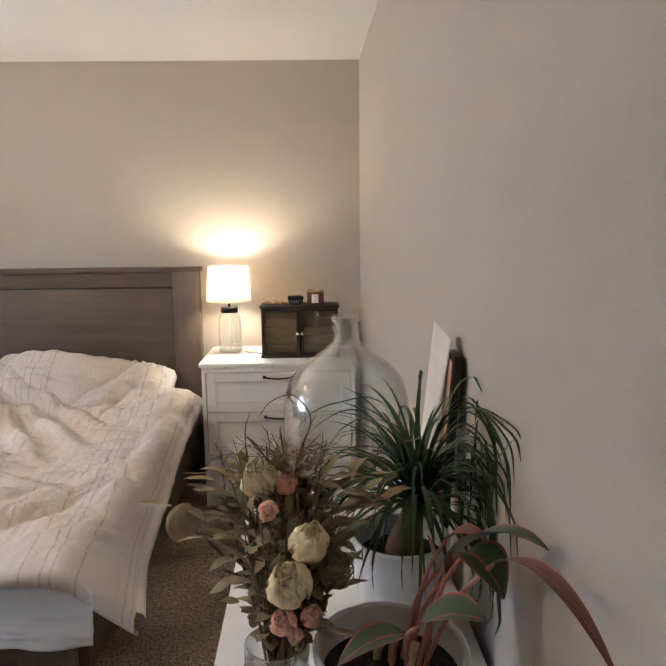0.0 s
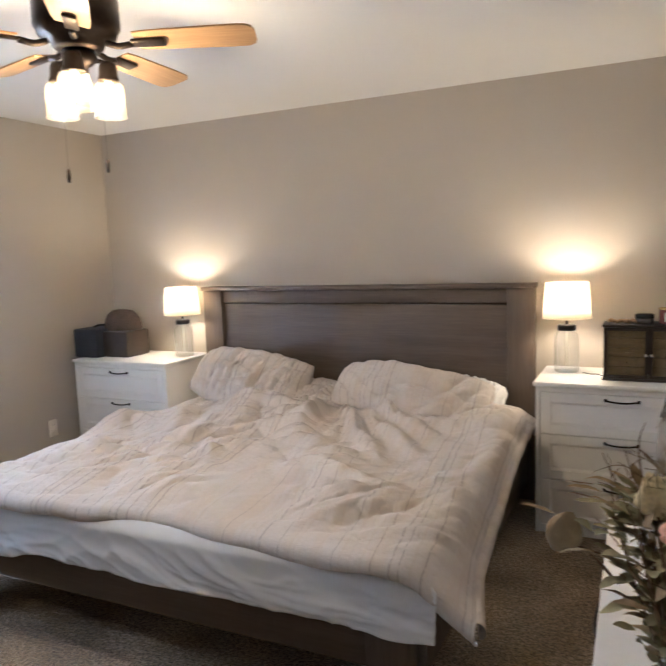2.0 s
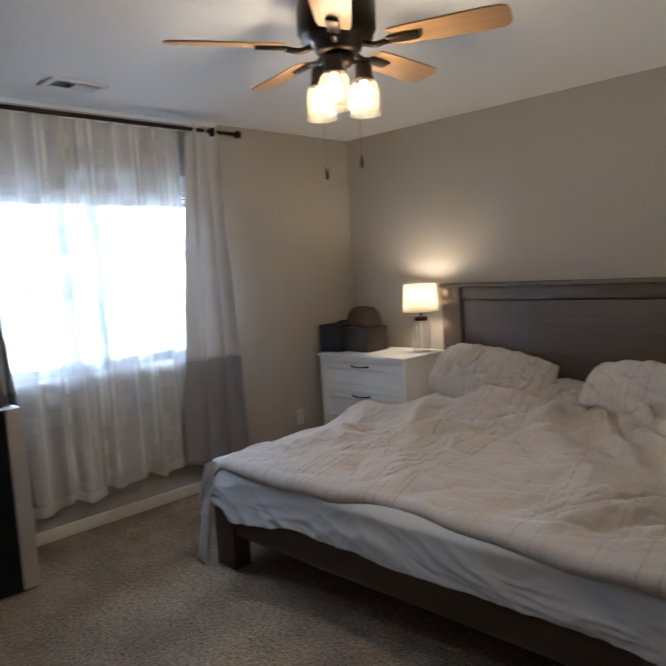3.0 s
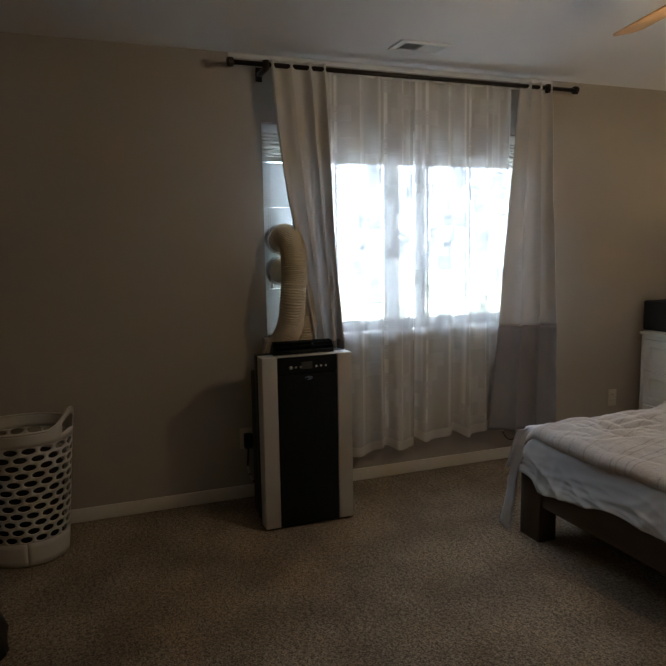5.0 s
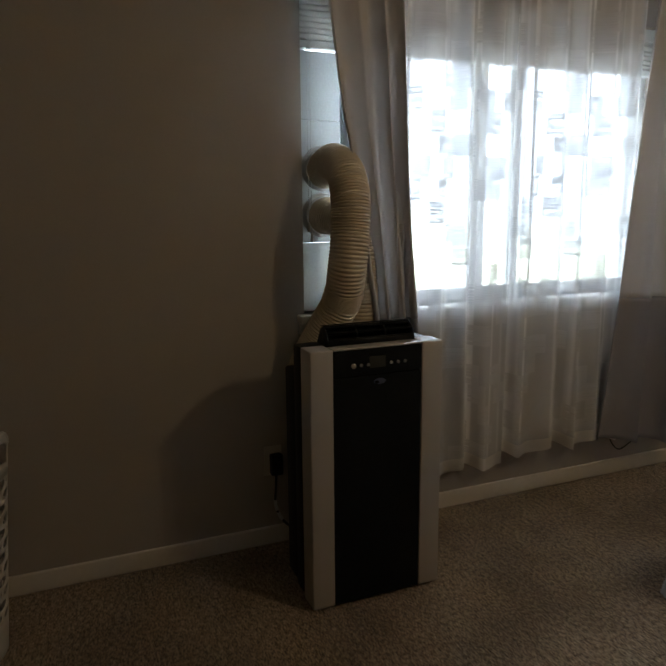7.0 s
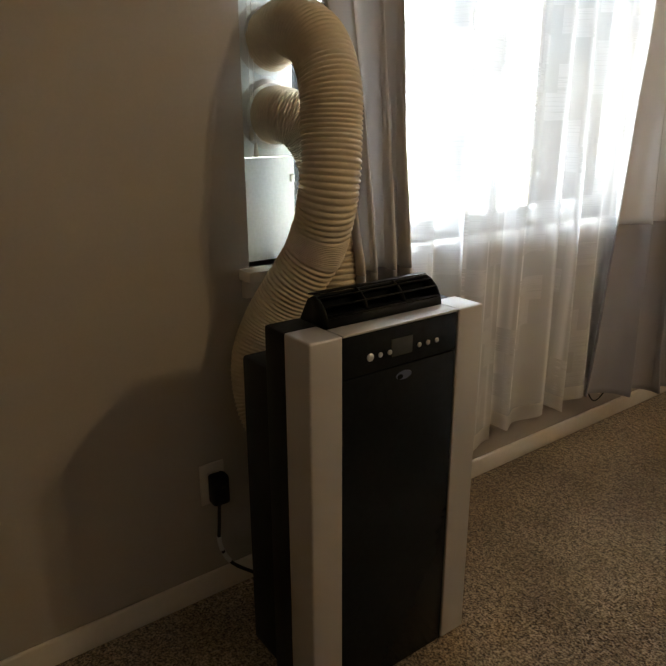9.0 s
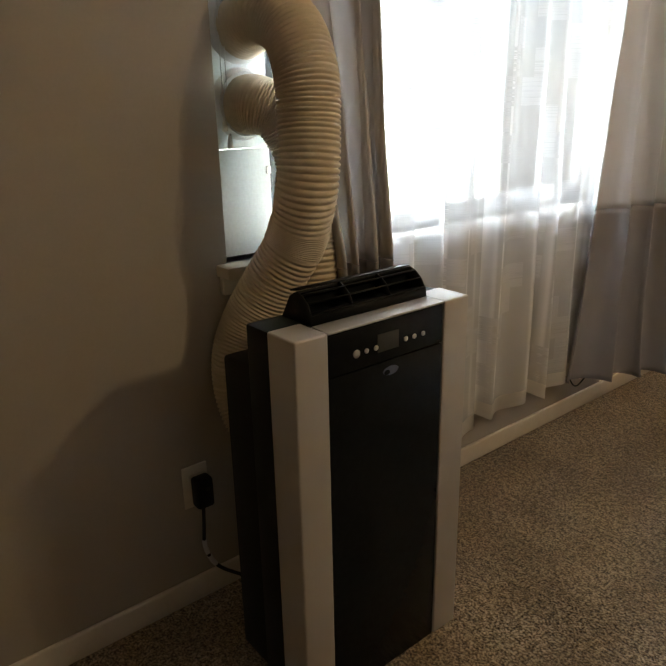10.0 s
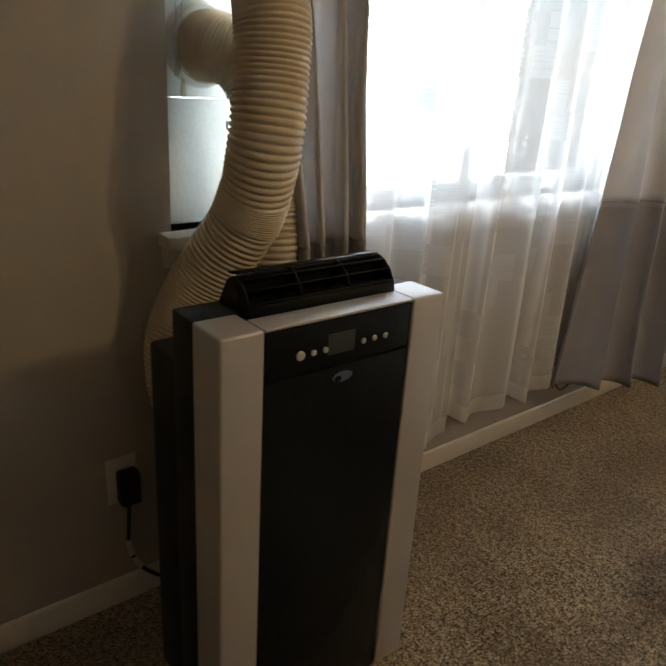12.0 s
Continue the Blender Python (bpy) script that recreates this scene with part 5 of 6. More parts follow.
# ---- laundry basket ----
lb = thing("laundry_basket", (-3.43, -0.455, 0), "tall white plastic laundry basket with oval holes", "laundry basket")


def basket_point(a, z):
    """The wall of the basket: an oval that widens upwards, its rim dipping between the two grips."""
    r = lerp(0.158, 0.205, z / 0.62)
    return Vector((r * 1.0 * math.cos(a), r * 1.08 * math.sin(a), z))


bm = bmesh.new()
cols, rows, ZB, ZC = 18, 12, 0.115, 0.565
dz = (ZC - ZB) / rows
for j in range(rows):
    for i in range(cols):
        a0 = 2 * math.pi * (i + (0.5 if j % 2 else 0)) / cols
        da = 2 * math.pi / cols
        outer, inner = [], []
        K = 16
        for k in range(K):
            t = 2 * math.pi * k / K
            c, s = math.cos(t), math.sin(t)
            m = max(abs(c), abs(s))
            outer.append(bm.verts.new(basket_point(a0 + da * 0.5 * c / m, ZB + dz * (j + 0.5 + 0.5 * s / m))))
            inner.append(bm.verts.new(basket_point(a0 + da * 0.40 * c, ZB + dz * (j + 0.5 + 0.39 * s))))
        for k in range(K):
            bm.faces.new((outer[k], outer[(k + 1) % K], inner[(k + 1) % K], inner[k]))
bmesh.ops.remove_doubles(bm, verts=bm.verts[:], dist=0.0015)
thick(part("pierced_wall", bm, M["basket"], lb, sharp=80), 0.004)
bm = bmesh.new()
sheet_mesh(bm, lambda u, v: basket_point(2 * math.pi * u, lerp(0.004, ZB, v)), 64, 4)
bm.faces.new([bm.verts.new(basket_point(2 * math.pi * i / 48, 0.006)) for i in range(48)])
thick(part("lower_wall", bm, M["basket"], lb, sharp=60), 0.004)


def rim_top(a):
    return 0.625 + 0.075 * max(0, math.cos(2 * (a - radians(70)))) ** 3


bm = bmesh.new()
N = 96
for i in range(N):
    a, b = 2 * math.pi * i / N, 2 * math.pi * (i + 1) / N
    for z0, z1 in ((0.0, 0.30), (0.30, 0.78), (0.78, 1.0)):
        grip = max(0, math.cos(2 * ((a + b) / 2 - radians(70)))) ** 3
        if z0 == 0.30 and grip > 0.62:
            continue
        q = [basket_point(t, lerp(ZC, rim_top(t), w)) for t, w in ((a, z0), (b, z0), (b, z1), (a, z1))]
        bm.faces.new([bm.verts.new(p) for p in q])
bmesh.ops.remove_doubles(bm, verts=bm.verts[:], dist=0.0005)
thick(part("rim", bm, M["basket"], lb, sharp=60), 0.006)
pts = [basket_point(2 * math.pi * i / 72, rim_top(2 * math.pi * i / 72)) for i in range(73)]
part("rim_bead", tube(bmesh.new(), pts, 0.006, 8, False), M["basket"], lb)

laundry = thing("laundry_heap", (-3.43, -0.455, 0.006), "heap of dark clothes inside the laundry basket", "laundry")
bm = lathe(bmesh.new(), [(0, 0.002), (0.13, 0.004), (0.145, 0.05), (0.168, 0.30), (0.172, 0.43), (0.14, 0.47), (0.07, 0.50), (0, 0.51)], 40)
for v in bm.verts:
    v.co += Vector((n3(*(v.co * 11)), n3(*(v.co * 11 + Vector((4, 0, 0)))), n3(*(v.co * 11 + Vector((0, 4, 0)))) if v.co.z > 0.03 else 0.0)) * 0.016
part("clothes", bm, M["dark_cloth"], laundry, sharp=80)

# ---- dark bag on the floor ----
bag = thing("duffel_bag", (-2.56, -0.70, 0), "black crumpled nylon bag lying on the carpet", "bag")
bm = lathe(bmesh.new(), [(0, 0), (0.15, 0.004), (0.2, 0.05), (0.2, 0.12), (0.16, 0.19), (0.09, 0.23), (0, 0.24)], 40, squash=(1.1, 1.0))
for v in bm.verts:
    d = 0.05 * n3(*(v.co * 6)) + 0.025 * n3(*(v.co * 15))
    v.co += Vector((v.co.x, v.co.y, 0)).normalized() * d + Vector((0, 0, 0.04 * n3(*(v.co * 8 + Vector((3, 1, 0)))) * (1 if v.co.z > 0.03 else 0)))
part("bag_body", bm, M["black_bag"], bag, sharp=70)
part("strap", tube(bmesh.new(), curve_points([(0.13, 0.1, 0.19), (0.19, 0.13, 0.10), (0.22, 0.10, 0.02), (0.16, 0.17, 0.006)], 16), 0.01, 8), M["black_bag"], bag)

# ---- on the dresser ----
TZ = CH
jug = thing("glass_demijohn", (0.276, 1.597, TZ), "large clear glass demijohn bottle standing on the dresser", "glass bottle")
outer = [(0, 0.0), (0.12, 0.0), (0.138, 0.008), (0.146, 0.03), (0.149, 0.12), (0.150, 0.25), (0.147, 0.30), (0.134, 0.340), (0.105, 0.375), (0.066, 0.400), (0.040, 0.420), (0.030, 0.436), (0.0275, 0.455), (0.031, 0.462), (0.027, 0.468), (0.0265, 0.476), (0.032, 0.481), (0.033, 0.489), (0.029, 0.492)]
inner = [(0.022, 0.490), (0.021, 0.455), (0.026, 0.430), (0.062, 0.394), (0.101, 0.369), (0.130, 0.335), (0.143, 0.298), (0.146, 0.25), (0.145, 0.12), (0.142, 0.033), (0.132, 0.014), (0, 0.008)]
part("bottle", lathe(bmesh.new(), [(r * 1.04, z * 1.04) for r, z in outer + inner], 56), M["bottle_glass"], jug, sharp=75).visible_shadow = False
part("lip_ring", lathe(bmesh.new(), [(0.0346, 0.4995), (0.0362, 0.502), (0.0362, 0.508), (0.0346, 0.511)], 40), M["bottle_glass"], jug, "thick glass lip").visible_shadow = False
part("neck_ring", lathe(bmesh.new(), [(0.0318, 0.4765), (0.0340, 0.479), (0.0340, 0.483), (0.0318, 0.4855)], 40), M["bottle_glass"], jug, "raised glass neck ring").visible_shadow = False


def strap_leaf(bm, points, width, fold=0.3):
    """A long narrow leaf along points, keeled along its middle."""
    lay = bm.loops.layers.uv.get("cloth") or bm.loops.layers.uv.new("cloth")
    rows = []
    n = len(points)
    for i, p in enumerate(points):
        d = (points[min(i + 1, n - 1)] - points[max(i - 1, 0)]).normalized()
        side = d.cross(Vector((0, 0, 1)))
        side = side.normalized() if side.length > 0.05 else Vector((1, 0, 0))
        up = side.cross(d).normalized()
        w = width(i / (n - 1)) if callable(width) else width * (1 - (i / (n - 1)) ** 3)
        rows.append([bm.verts.new(p - side * w + up * w * fold), bm.verts.new(p), bm.verts.new(p + side * w + up * w * fold)])
    for i, (a, b) in enumerate(zip(rows, rows[1:])):
        for k in (0, 1):
            f = bm.faces.new((a[k], a[k + 1], b[k + 1], b[k]))
            for loop, uv in zip(f.loops, ((k / 2, i / n), ((k + 1) / 2, i / n), ((k + 1) / 2, (i + 1) / n), (k / 2, (i + 1) / n))):
                loop[lay].uv = uv
    return bm


def keep_off_wall(p, origin, margin=0.012):
    lim = right_x(origin.y + p.y) - margin - origin.x
    if p.x > lim:
        p.z += (p.x - lim) * 0.2
        p.x = lim
    return p


def pot(name, place, r, h, label):
    o = thing(name, place, label, "plant pot")
    part("pot_wall", lathe(bmesh.new(), [(0, 0), (r * 0.78, 0), (r * 0.82, 0.006), (r * 0.97, h * 0.85), (r, h - 0.004), (r * 0.985, h), (r * 0.93, h), (r * 0.91, h - 0.006), (r * 0.88, h - 0.05), (0, h - 0.052)], 48), M["pot"], o)
    part("soil", lathe(bmesh.new(), [(r * 0.90, h - 0.042), (r * 0.5, h - 0.036), (0, h - 0.034)], 24), M["soil"], o, "dark potting soil")
    return o


pp = pot("white_plant_pot", (0.36, 1.148, TZ), 0.092, 0.164, "round white glazed pot holding a ponytail palm")
palm = thing("ponytail_palm", (0.36, 1.148, TZ + 0.125), "ponytail palm with long thin dark green leaves in a white pot", "house plant")
tilt = Vector((0.030, 0.0, 0.105))
bm = tube(bmesh.new(), [Vector((0, 0, -0.012)), Vector((0.004, 0, 0.02)), tilt * 0.55, tilt], lambda t: lerp(0.034, 0.017, t) * (1 + 0.06 * math.sin(t * 40)), 16)
part("trunk", bm, M["bark"], palm, "thick ringed brown trunk")
rng = random.Random(4)
origin = Vector((0.36, 1.148, TZ + 0.125))
for i in range(190):
    a = rng.uniform(0, 2 * math.pi)
    el = radians(rng.choice((78, 68, 60, 52, 44, 34, 24, 12)) + rng.uniform(-8, 8))
    L = rng.uniform(0.17, 0.34)
    p, pts = tilt + Vector((rng.uniform(-0.012, 0.012), rng.uniform(-0.012, 0.012), rng.uniform(-0.02, 0.01))), []
    bend = rng.uniform(1.3, 3.6)
    for k in range(13):
        pts.append(keep_off_wall(p.copy(), origin))
        d = Vector((math.cos(a) * math.cos(el), math.sin(a) * math.cos(el), math.sin(el)))
        p = p + d * L / 12
        el -= bend / 12 * (0.4 + 1.1 * k / 12)
        a += rng.uniform(-0.03, 0.03)
        low = 0.05 if math.hypot(p.x, p.y) < 0.09 else -0.11
        p.z = max(p.z, low)
    part("leaf", strap_leaf(bmesh.new(), pts, rng.uniform(0.0028, 0.0052)), M["palm"], palm, sharp=80)
for knots in ([(0.03, 0, 0.11), (0.07, -0.08, 0.19), (0.109, -0.16, 0.222), (0.138, -0.25, 0.31)], [(0.03, 0, 0.11), (0.08, -0.03, 0.25), (0.128, -0.06, 0.289), (0.14, -0.2, 0.26), (0.14, -0.22, 0.2)], [(0.02, 0, 0.11), (-0.03, 0, 0.285), (-0.12, 0, 0.29), (-0.175, 0, 0.262), (-0.205, 0.01, 0.21)], [(0.02, 0, 0.11), (-0.06, 0.02, 0.26), (-0.14, 0.03, 0.25), (-0.22, 0.04, 0.16)], [(0.03, 0.0, 0.11), (0.035, 0.04, 0.25), (0.042, 0.05, 0.335), (0.035, 0.045, 0.32)],
              [(0.03, 0, 0.11), (0.11, -0.1, 0.18), (0.14, -0.16, 0.10), (0.135, -0.2, 0.0), (0.12, -0.22, -0.03)], [(0.03, 0, 0.11), (0.09, 0.0, 0.3), (0.13, 0.0, 0.335), (0.14, -0.06, 0.32)]):
    pts = [keep_off_wall(p, origin) for p in curve_points(knots, 16)]
    part("leaf", strap_leaf(bmesh.new(), pts, 0.0045), M["palm"], palm, sharp=80)
for i in range(16):
    far, top, drop = rng.uniform(0.10, 0.30), rng.uniform(0.19, 0.33), rng.uniform(0.0, 0.20)
    knots = [(0.03, 0, 0.105), (0.06, -0.06, lerp(0.11, top, 0.75)), (0.10, -far * 0.55, top), (0.135, -far * 0.9, top - drop * 0.4), (0.14, -far, top - drop)]
    pts = [keep_off_wall(p, origin) for p in curve_points(knots, 18)]
    part("leaf", strap_leaf(bmesh.new(), pts, rng.uniform(0.0028, 0.0045)), M["palm"], palm, sharp=80)

fp = pot("wide_plant_pot", (0.307, 0.819, TZ), 0.108, 0.164, "wide white pot holding a red-leaved plant")
agl = thing("red_leaved_plant", (0.307, 0.819, TZ + 0.125), "plant with green leaves edged in pink on pink stems", "house plant")
origin = Vector((0.307, 0.819, TZ + 0.125))
LEAVES = (((0.02, 0.02, 0.0), (0.072, 0.05, 0.118), (0.056, 0.05, 0.175), 0.019, 0.0, "red_leaf_young"), ((0.04, 0.0, 0.0), (0.098, -0.01, 0.178), (0.136, -0.065, 0.142), 0.036, 0.015, "red_leaf"),
          ((0.02, -0.02, 0.0), (0.026, -0.08, 0.118), (0.100, -0.125, 0.150), 0.036, 0.012, "red_leaf"), ((0.05, 0.0, 0.0), (0.090, 0.05, 0.138), (0.178, -0.10, 0.225), 0.022, 0.03, "red_leaf"),
          ((0.05, 0.0, 0.0), (0.125, -0.05, 0.182), (0.178, -0.30, 0.195), 0.013, 0.045, "red_leaf_young"), ((0.0, -0.02, 0.0), (0.014, -0.05, 0.086), (-0.075, -0.09, 0.072), 0.024, 0.012, "red_leaf"),
          ((0.03, 0.03, 0.0), (0.085, 0.06, 0.16), (0.135, 0.02, 0.178), 0.018, 0.012, "red_leaf_young"), ((0.03, 0.02, 0.0), (0.085, 0.03, 0.12), (0.082, 0.02, 0.165), 0.008, 0.0, "red_leaf_young"))
for b, m, e, w, arch, mt in LEAVES:
    b, m, e = Vector(b), Vector(m), Vector(e)
    stem = [keep_off_wall(p, origin) for p in curve_points([b - Vector((0, 0, 0.035)), b + Vector((0, 0, 0.01)), lerp(b, m, 0.6) + Vector((-0.008, 0.004, 0.012)), m], 12)]
    part("stem", tube(bmesh.new(), stem, lambda t: lerp(0.0046, 0.0028, t), 8), M["pink_stem"], agl, "pink stem")
    pts = [keep_off_wall(lerp(m, e, k / 16) + Vector((0, 0, arch * 4 * k / 16 * (1 - k / 16))), origin, 0.012 + w * 0.3) for k in range(17)]
    part("leaf", strap_leaf(bmesh.new(), pts, lambda t: max(0.0006, w * math.sin(math.pi * min(1, t ** 0.72)) ** 0.8), 0.35), M[mt], agl, sharp=80)
for x, y, h in ((0.0, 0.01, 0.05), (0.02, -0.03, 0.06), (-0.02, 0.02, 0.03)):
    part("dry_stub", tube(bmesh.new(), [(x, y, -0.035), (x + 0.004, y, h * 0.5), (x + 0.01, y, h)], 0.006, 8), M["dry_tan"], agl)

mj = thing("mason_jar", (0.148, 0.841, TZ), "clear glass jar holding the dried bouquet", "jar")
part("jar_glass", lathe(bmesh.new(), [(0, 0), (0.042, 0), (0.0465, 0.006), (0.047, 0.112), (0.0455, 0.128), (0.044, 0.132), (0.0455, 0.137), (0.044, 0.142), (0.0455, 0.147), (0.0445, 0.156), (0.041, 0.156), (0.041, 0.130), (0.0435, 0.110), (0.0435, 0.010), (0, 0.007)], 40), M["bottle_glass"], mj, sharp=70).visible_shadow = False

bq = thing("dried_bouquet", (0.148, 0.841, TZ + 0.02), "dried bouquet of cream and pink roses with brown leaves", "dried flowers")
rng = random.Random(11)
O = Vector((0.148, 0.841, TZ + 0.02))


def rose(name, place, r, material, face, n=17):
    """A rose head of overlapping cupped petals that open outwards."""
    bm = bmesh.new()
    for k in range(n):
        t = k / (n - 1)
        a0 = k * 2.4
        rad = r * (0.16 + 0.80 * t)
        span = 1.25 - 0.25 * t
        top = r * (1.30 - 0.50 * t)

        def f(u, v, a0=a0, rad=rad, span=span, top=top, t=t, k=k):
            a = a0 + (u - 0.5) * 2 * span + 0.25 * n3(v * 2, k, 3)
            edge = 1 - (abs(u - 0.5) * 2) ** 2.5 * 0.35
            z = lerp(-0.62 * r, top * edge, v)
            bulge = math.sin(math.pi * min(1, 0.15 + v * 0.8)) ** 0.7
            q = rad * (0.25 + 0.75 * bulge) + (0.20 * r * t * max(0, v - 0.75) / 0.25)
            q *= (1 - 0.70 * (1 - t * 0.75) * v * v) * (1 + 0.13 * n3(u * 4 + k, v * 4, k) + 0.05 * n3(u * 11, v * 9, k))
            return Vector((q * math.cos(a), q * math.sin(a), z + (0.05 + 0.26 * v) * r * n3(u * 4, k * 1.7, 2)))
        sheet_mesh(bm, f, 12, 10)
    up = Vector(face).normalized()
    bmesh.ops.transform(bm, matrix=Matrix.Translation(place) @ up.to_track_quat("Z", "Y").to_matrix().to_4x4(), verts=bm.verts[:])
    return thick(part(name, bm, material, bq, "", 80), 0.0012)


HEADS = [((-0.033, 0.150, 0.316), 0.034, "cream_rose", (-0.2, -0.3, 0.9)), ((0.046, 0.045, 0.262), 0.033, "cream_rose", (0.2, -0.45, 0.85)), ((0.018, 0.010, 0.218), 0.037, "cream_rose", (-0.15, -0.5, 0.8)),
         ((0.010, -0.008, 0.172), 0.021, "pink_rose", (-0.15, -0.6, 0.7)), ((0.050, -0.006, 0.178), 0.017, "pink_rose", (0.25, -0.55, 0.7)), ((-0.016, 0.10, 0.287), 0.017, "pink_rose", (0, -0.8, 0.4)), ((0.010, 0.135, 0.316), 0.020, "pink_rose", (0.2, -0.5, 0.75)), ((0.026, -0.010, 0.152), 0.013, "pink_rose", (0, -0.8, -0.2))]
for pl, r, mt, fc in HEADS:
    rose("rose", Vector(pl), r, M[mt], fc)
    pts = curve_points([(0, 0, 0.0), (pl[0] * 0.3, pl[1] * 0.2, pl[2] * 0.4), Vector(pl) - Vector(fc).normalized() * r * 0.5], 10)
    part("rose_stem", tube(bmesh.new(), pts, 0.0022, 6), M["dry_brown"], bq)


def spray(n, material, lmin, lmax, wmin, wmax, spread, zmin, zmax, name):
    bm = bmesh.new()
    for i in range(n):
        z = rng.uniform(zmin, zmax)
        q = max(0, (z - 0.13) / 0.20)
        c = Vector((rng.gauss(0.012, spread * (0.3 + 0.65 * min(1, q))), 0.02 + 0.15 * q + rng.uniform(-0.012, 0.06), z))
        out = Vector((c.x * 1.6 + rng.gauss(0, 0.05), c.y * 0.2 + rng.gauss(-0.02, 0.06), rng.uniform(-0.02, 0.12))).normalized()
        L = rng.uniform(lmin, lmax)
        d, p, pts = out.copy(), c.copy(), []
        for k in range(8):
            pts.append(p.copy())
            p = p + d * L / 7
            d = (d + Vector((rng.gauss(0, 0.10), rng.gauss(0, 0.10), rng.gauss(-0.04, 0.12)))).normalized()
        w = rng.uniform(wmin, wmax)
        strap_leaf(bm, pts, lambda t: max(0.0004, w * math.sin(math.pi * min(1, 0.05 + t * 0.95)) ** 0.8), 0.25)
    o = part(name, bm, material, bq, sharp=80)
    return tagged(o, kind="stuff")


spray(230, M["dry_green"], 0.034, 0.060, 0.008, 0.013, 0.066, 0.13, 0.31, "long_leaves")
spray(90, M["dry_green"], 0.028, 0.045, 0.009, 0.014, 0.07, 0.12, 0.24, "low_leaves")
spray(120, M["dry_tan"], 0.03, 0.06, 0.005, 0.011, 0.075, 0.14, 0.33, "tan_leaves")
spray(170, M["dry_green"], 0.022, 0.036, 0.010, 0.016, 0.062, 0.13, 0.31, "round_leaves")
spray(110, M["dry_tan"], 0.020, 0.032, 0.008, 0.013, 0.05, 0.10, 0.22, "small_leaves")
spray(40, M["dry_brown"], 0.03, 0.07, 0.0015, 0.004, 0.08, 0.18, 0.35, "dark_seed_leaves")
bm = bmesh.new()
for i in range(46):
    a = rng.uniform(-0.09, 0.10)
    h = rng.uniform(0.26, 0.40)
    pts = curve_points([(rng.gauss(0, 0.012), rng.gauss(0, 0.012), 0.0), (a * 0.25, 0.02, h * 0.4), (a * 0.8 + rng.gauss(0, 0.01), 0.12 + rng.gauss(0, 0.02), h * 0.75), (a * 1.2 + rng.gauss(0, 0.02), 0.19 + rng.gauss(0, 0.03), h)], 14)
    tube(bm, pts, lambda t: lerp(0.0018, 0.0006, t), 5)
    for q in (8, 10, 12):
        e = pts[q] + Vector((rng.gauss(0, 0.015), rng.gauss(0, 0.012), rng.uniform(0.005, 0.03)))
        tube(bm, [pts[q], (pts[q] + e) / 2 + Vector((rng.gauss(0, 0.004), 0, 0.002)), e], lambda t: lerp(0.0008, 0.0004, t), 4)
tagged(part("twig_tangle", bm, M["dry_brown"], bq, "thin brown curling twigs", 80), kind="stuff")
bm = bmesh.new()
for i in range(70):
    c = Vector((0.088, 0.045, 0.218))
    r, tw = rng.uniform(0.008, 0.028), rng.uniform(0, 6.28)
    q = Vector((rng.gauss(0, 1), rng.gauss(0, 1), rng.gauss(0, 1))).normalized().to_track_quat("Z", "Y")
    pts = [c + q @ Vector((r * math.cos(tw + k * 0.5), r * math.sin(tw + k * 0.5), 0.004 * math.sin(k))) for k in range(9)]
    tube(bm, pts, 0.0007, 4)
for i in range(50):
    c = Vector((rng.uniform(-0.02, 0.06), 0.15, 0.33))
    pts = curve_points([c, c + Vector((rng.gauss(0, 0.02), rng.gauss(0, 0.02), 0.02)), c + Vector((rng.gauss(0, 0.035), rng.gauss(0, 0.03), 0.045))], 6)
    tube(bm, pts, 0.0006, 4)
tagged(part("moss_tangle", bm, M["dry_moss"], bq, "tangle of dried grey-brown curls", 80), kind="stuff")
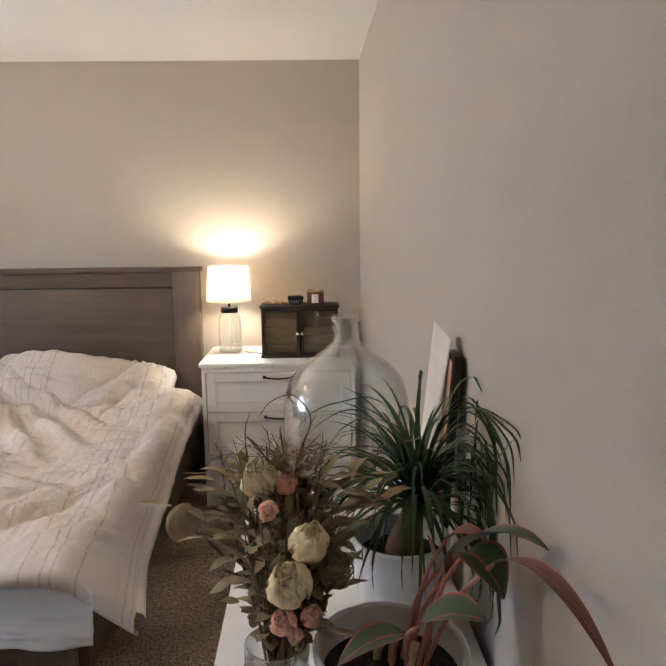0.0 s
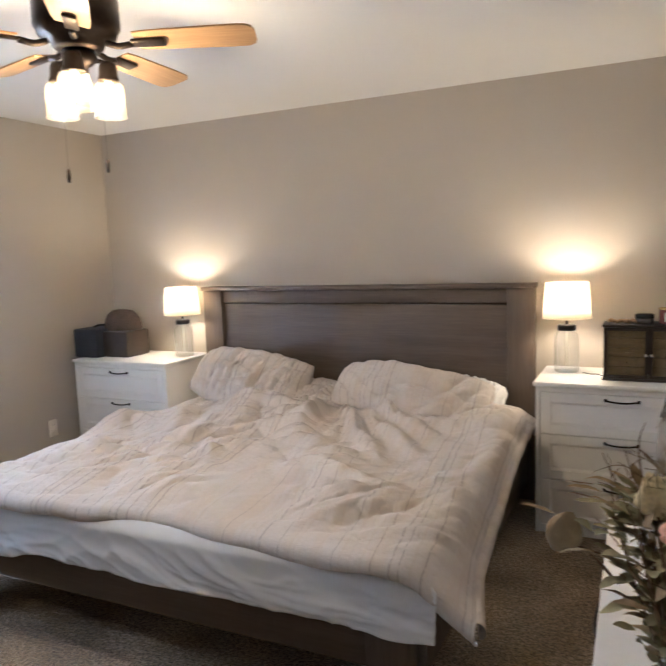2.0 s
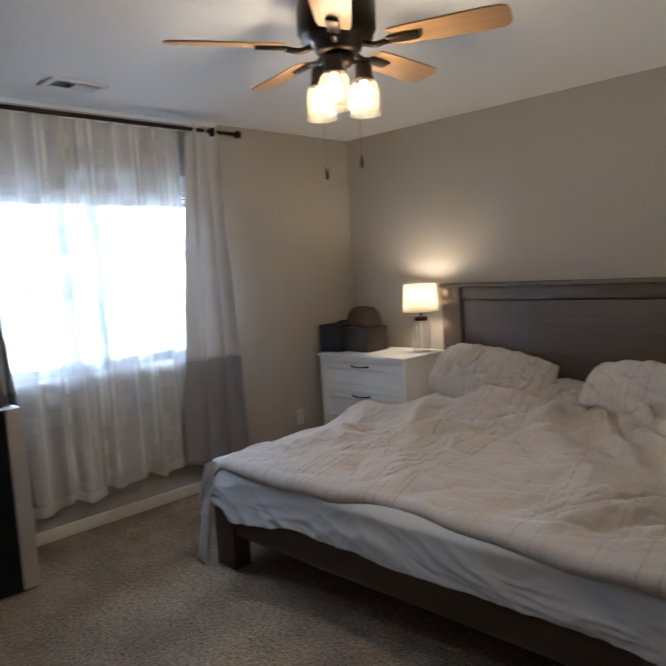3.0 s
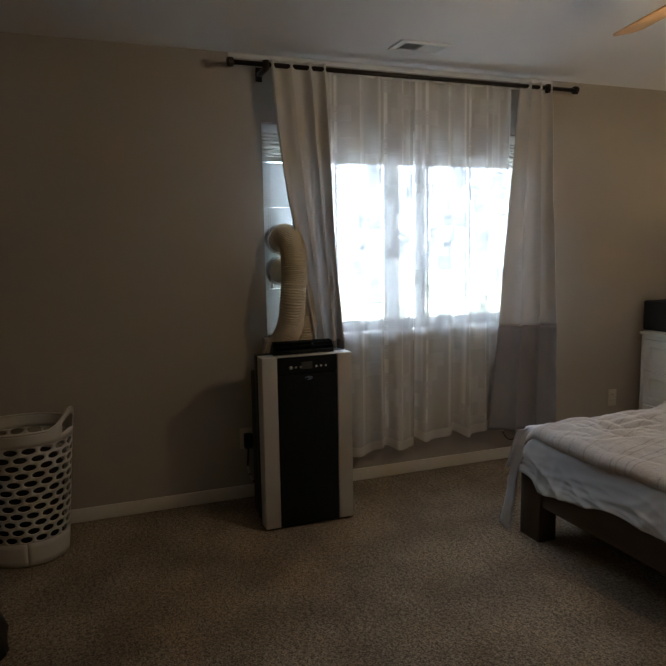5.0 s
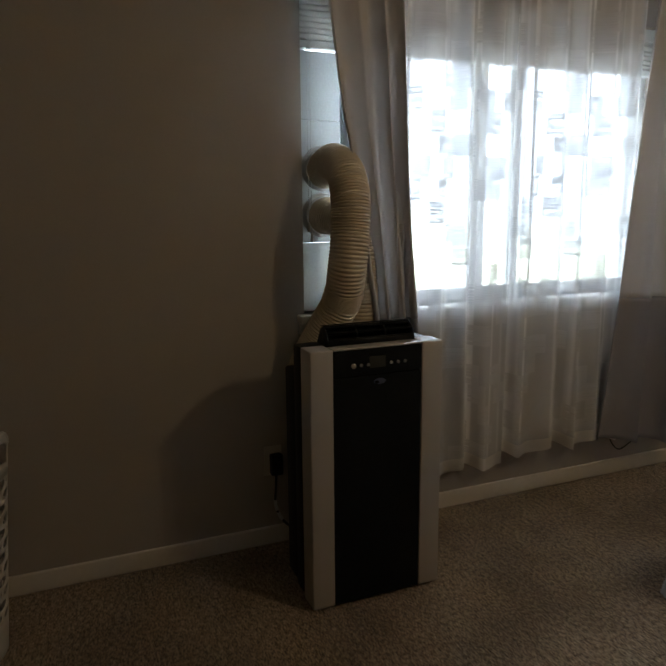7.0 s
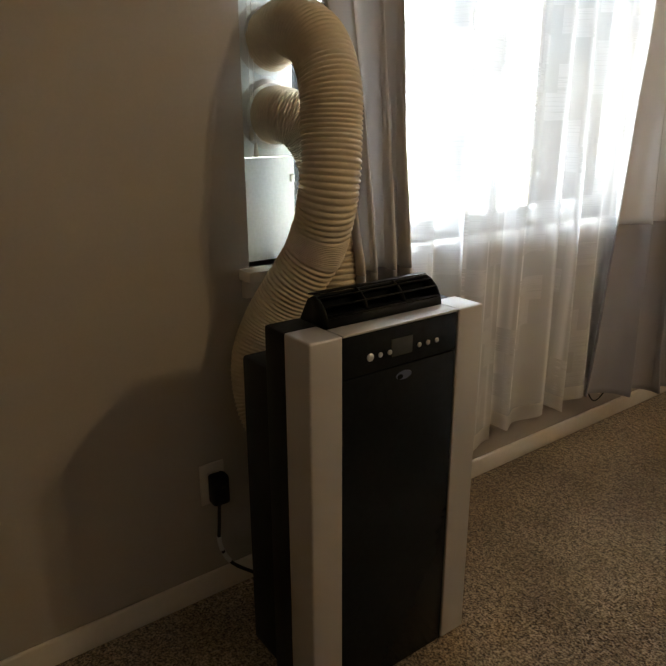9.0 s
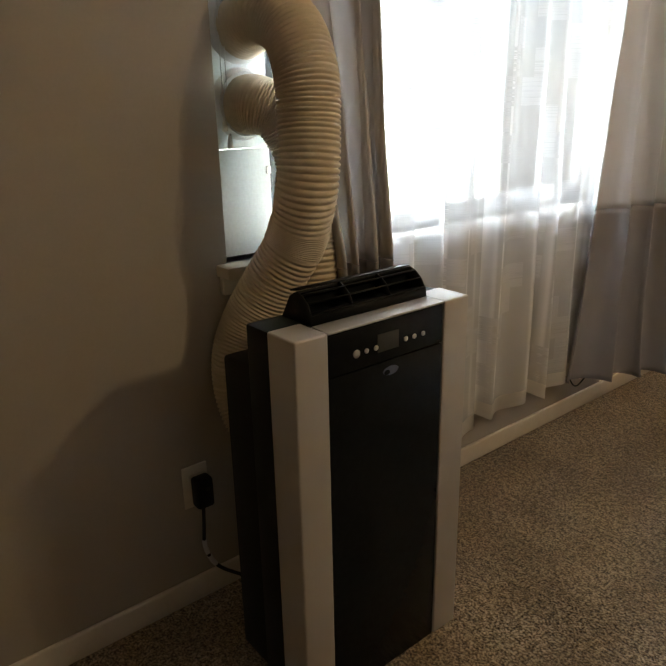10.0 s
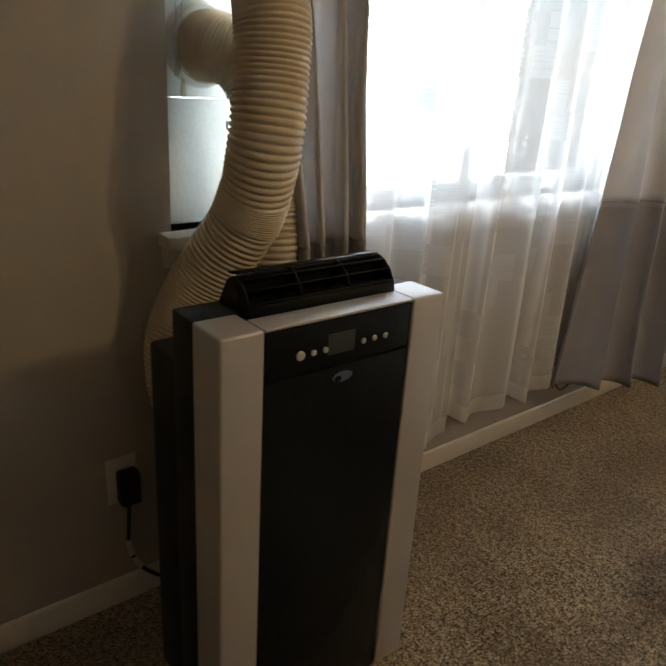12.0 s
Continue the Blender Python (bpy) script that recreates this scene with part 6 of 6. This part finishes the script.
for knots in ([(-0.02, 0.1, 0.28), (-0.05, 0.17, 0.33), (-0.058, 0.2, 0.38), (-0.05, 0.21, 0.41)], [(0.02, 0.1, 0.28), (0.028, 0.18, 0.34), (0.05, 0.2, 0.40), (0.022, 0.2, 0.44), (-0.015, 0.2, 0.43), (-0.035, 0.2, 0.405)], [(0.03, 0.1, 0.28), (0.03, 0.18, 0.33), (0.045, 0.2, 0.38), (0.06, 0.2, 0.41)]):
    part("tall_twig", tube(bmesh.new(), curve_points(knots, 24), lambda t: lerp(0.0016, 0.0006, t), 6), M["dry_brown"], bq)
# one broad papery leaf that stands away to the side
bm = bmesh.new()
for k, (tw, s) in enumerate(((0, 1.0), (70, 0.95), (-65, 0.92), (150, 0.9), (-150, 0.88), (25, 1.08))):
    def f(u, v, tw=tw, s=s):
        a = (u - 0.5) * 2.1 + radians(tw)
        w = math.sin(math.pi * min(1, 0.16 + v * 0.80)) ** 0.8
        return Vector((0.027 * s * w * math.sin(a), -0.024 * s * w * math.cos(a), (v - 0.45) * 0.062 * s))
    sheet_mesh(bm, f, 8, 10)
bmesh.ops.transform(bm, matrix=pose(-0.160, 0.16, 0.245, 8, 14, 0), verts=bm.verts[:])
part("papery_leaf", bm, M["dry_tan"], bq, "pale tan papery dried petals", 80)
part("papery_stem", tube(bmesh.new(), curve_points([(-0.06, 0.12, 0.225), (-0.11, 0.15, 0.222), (-0.15, 0.16, 0.226)], 10), 0.0014, 6), M["dry_brown"], bq)

# ---- cards leaning on the wall ----
yy = 1.33
card = thing("leaning_card", (right_x(yy) - 0.10, yy, TZ), "white paper card leaning against the wall behind the palm", "card")
bm = bmesh.new()
sheet_mesh(bm, lambda u, v: Vector((lerp(0.0, lerp(0.055, 0.078, u), v), lerp(0.03, -0.04, u), lerp(0, lerp(0.532, 0.502, u), v))), 6, 8)
thick(part("card_sheet", bm, M["paper"], card), 0.0015)
fr = thing("picture_frame", (right_x(1.28) - 0.045, 1.28, TZ), "small dark picture frame with a tan mount leaning on the wall", "picture frame")
o = part("frame_edge", boxed(-0.008, 0.008, -0.03, 0.05, 0, 0.478, bevel=0.002), M["dark_frame"], fr)
o.matrix_basis = pose(0, 0, 0, 0, 3.5, 0)
o = part("mount", boxed(-0.011, -0.0085, -0.022, 0.042, 0.014, 0.466), M["tan_board"], fr)
o.matrix_basis = pose(0, 0, 0, 0, 3.5, 0)
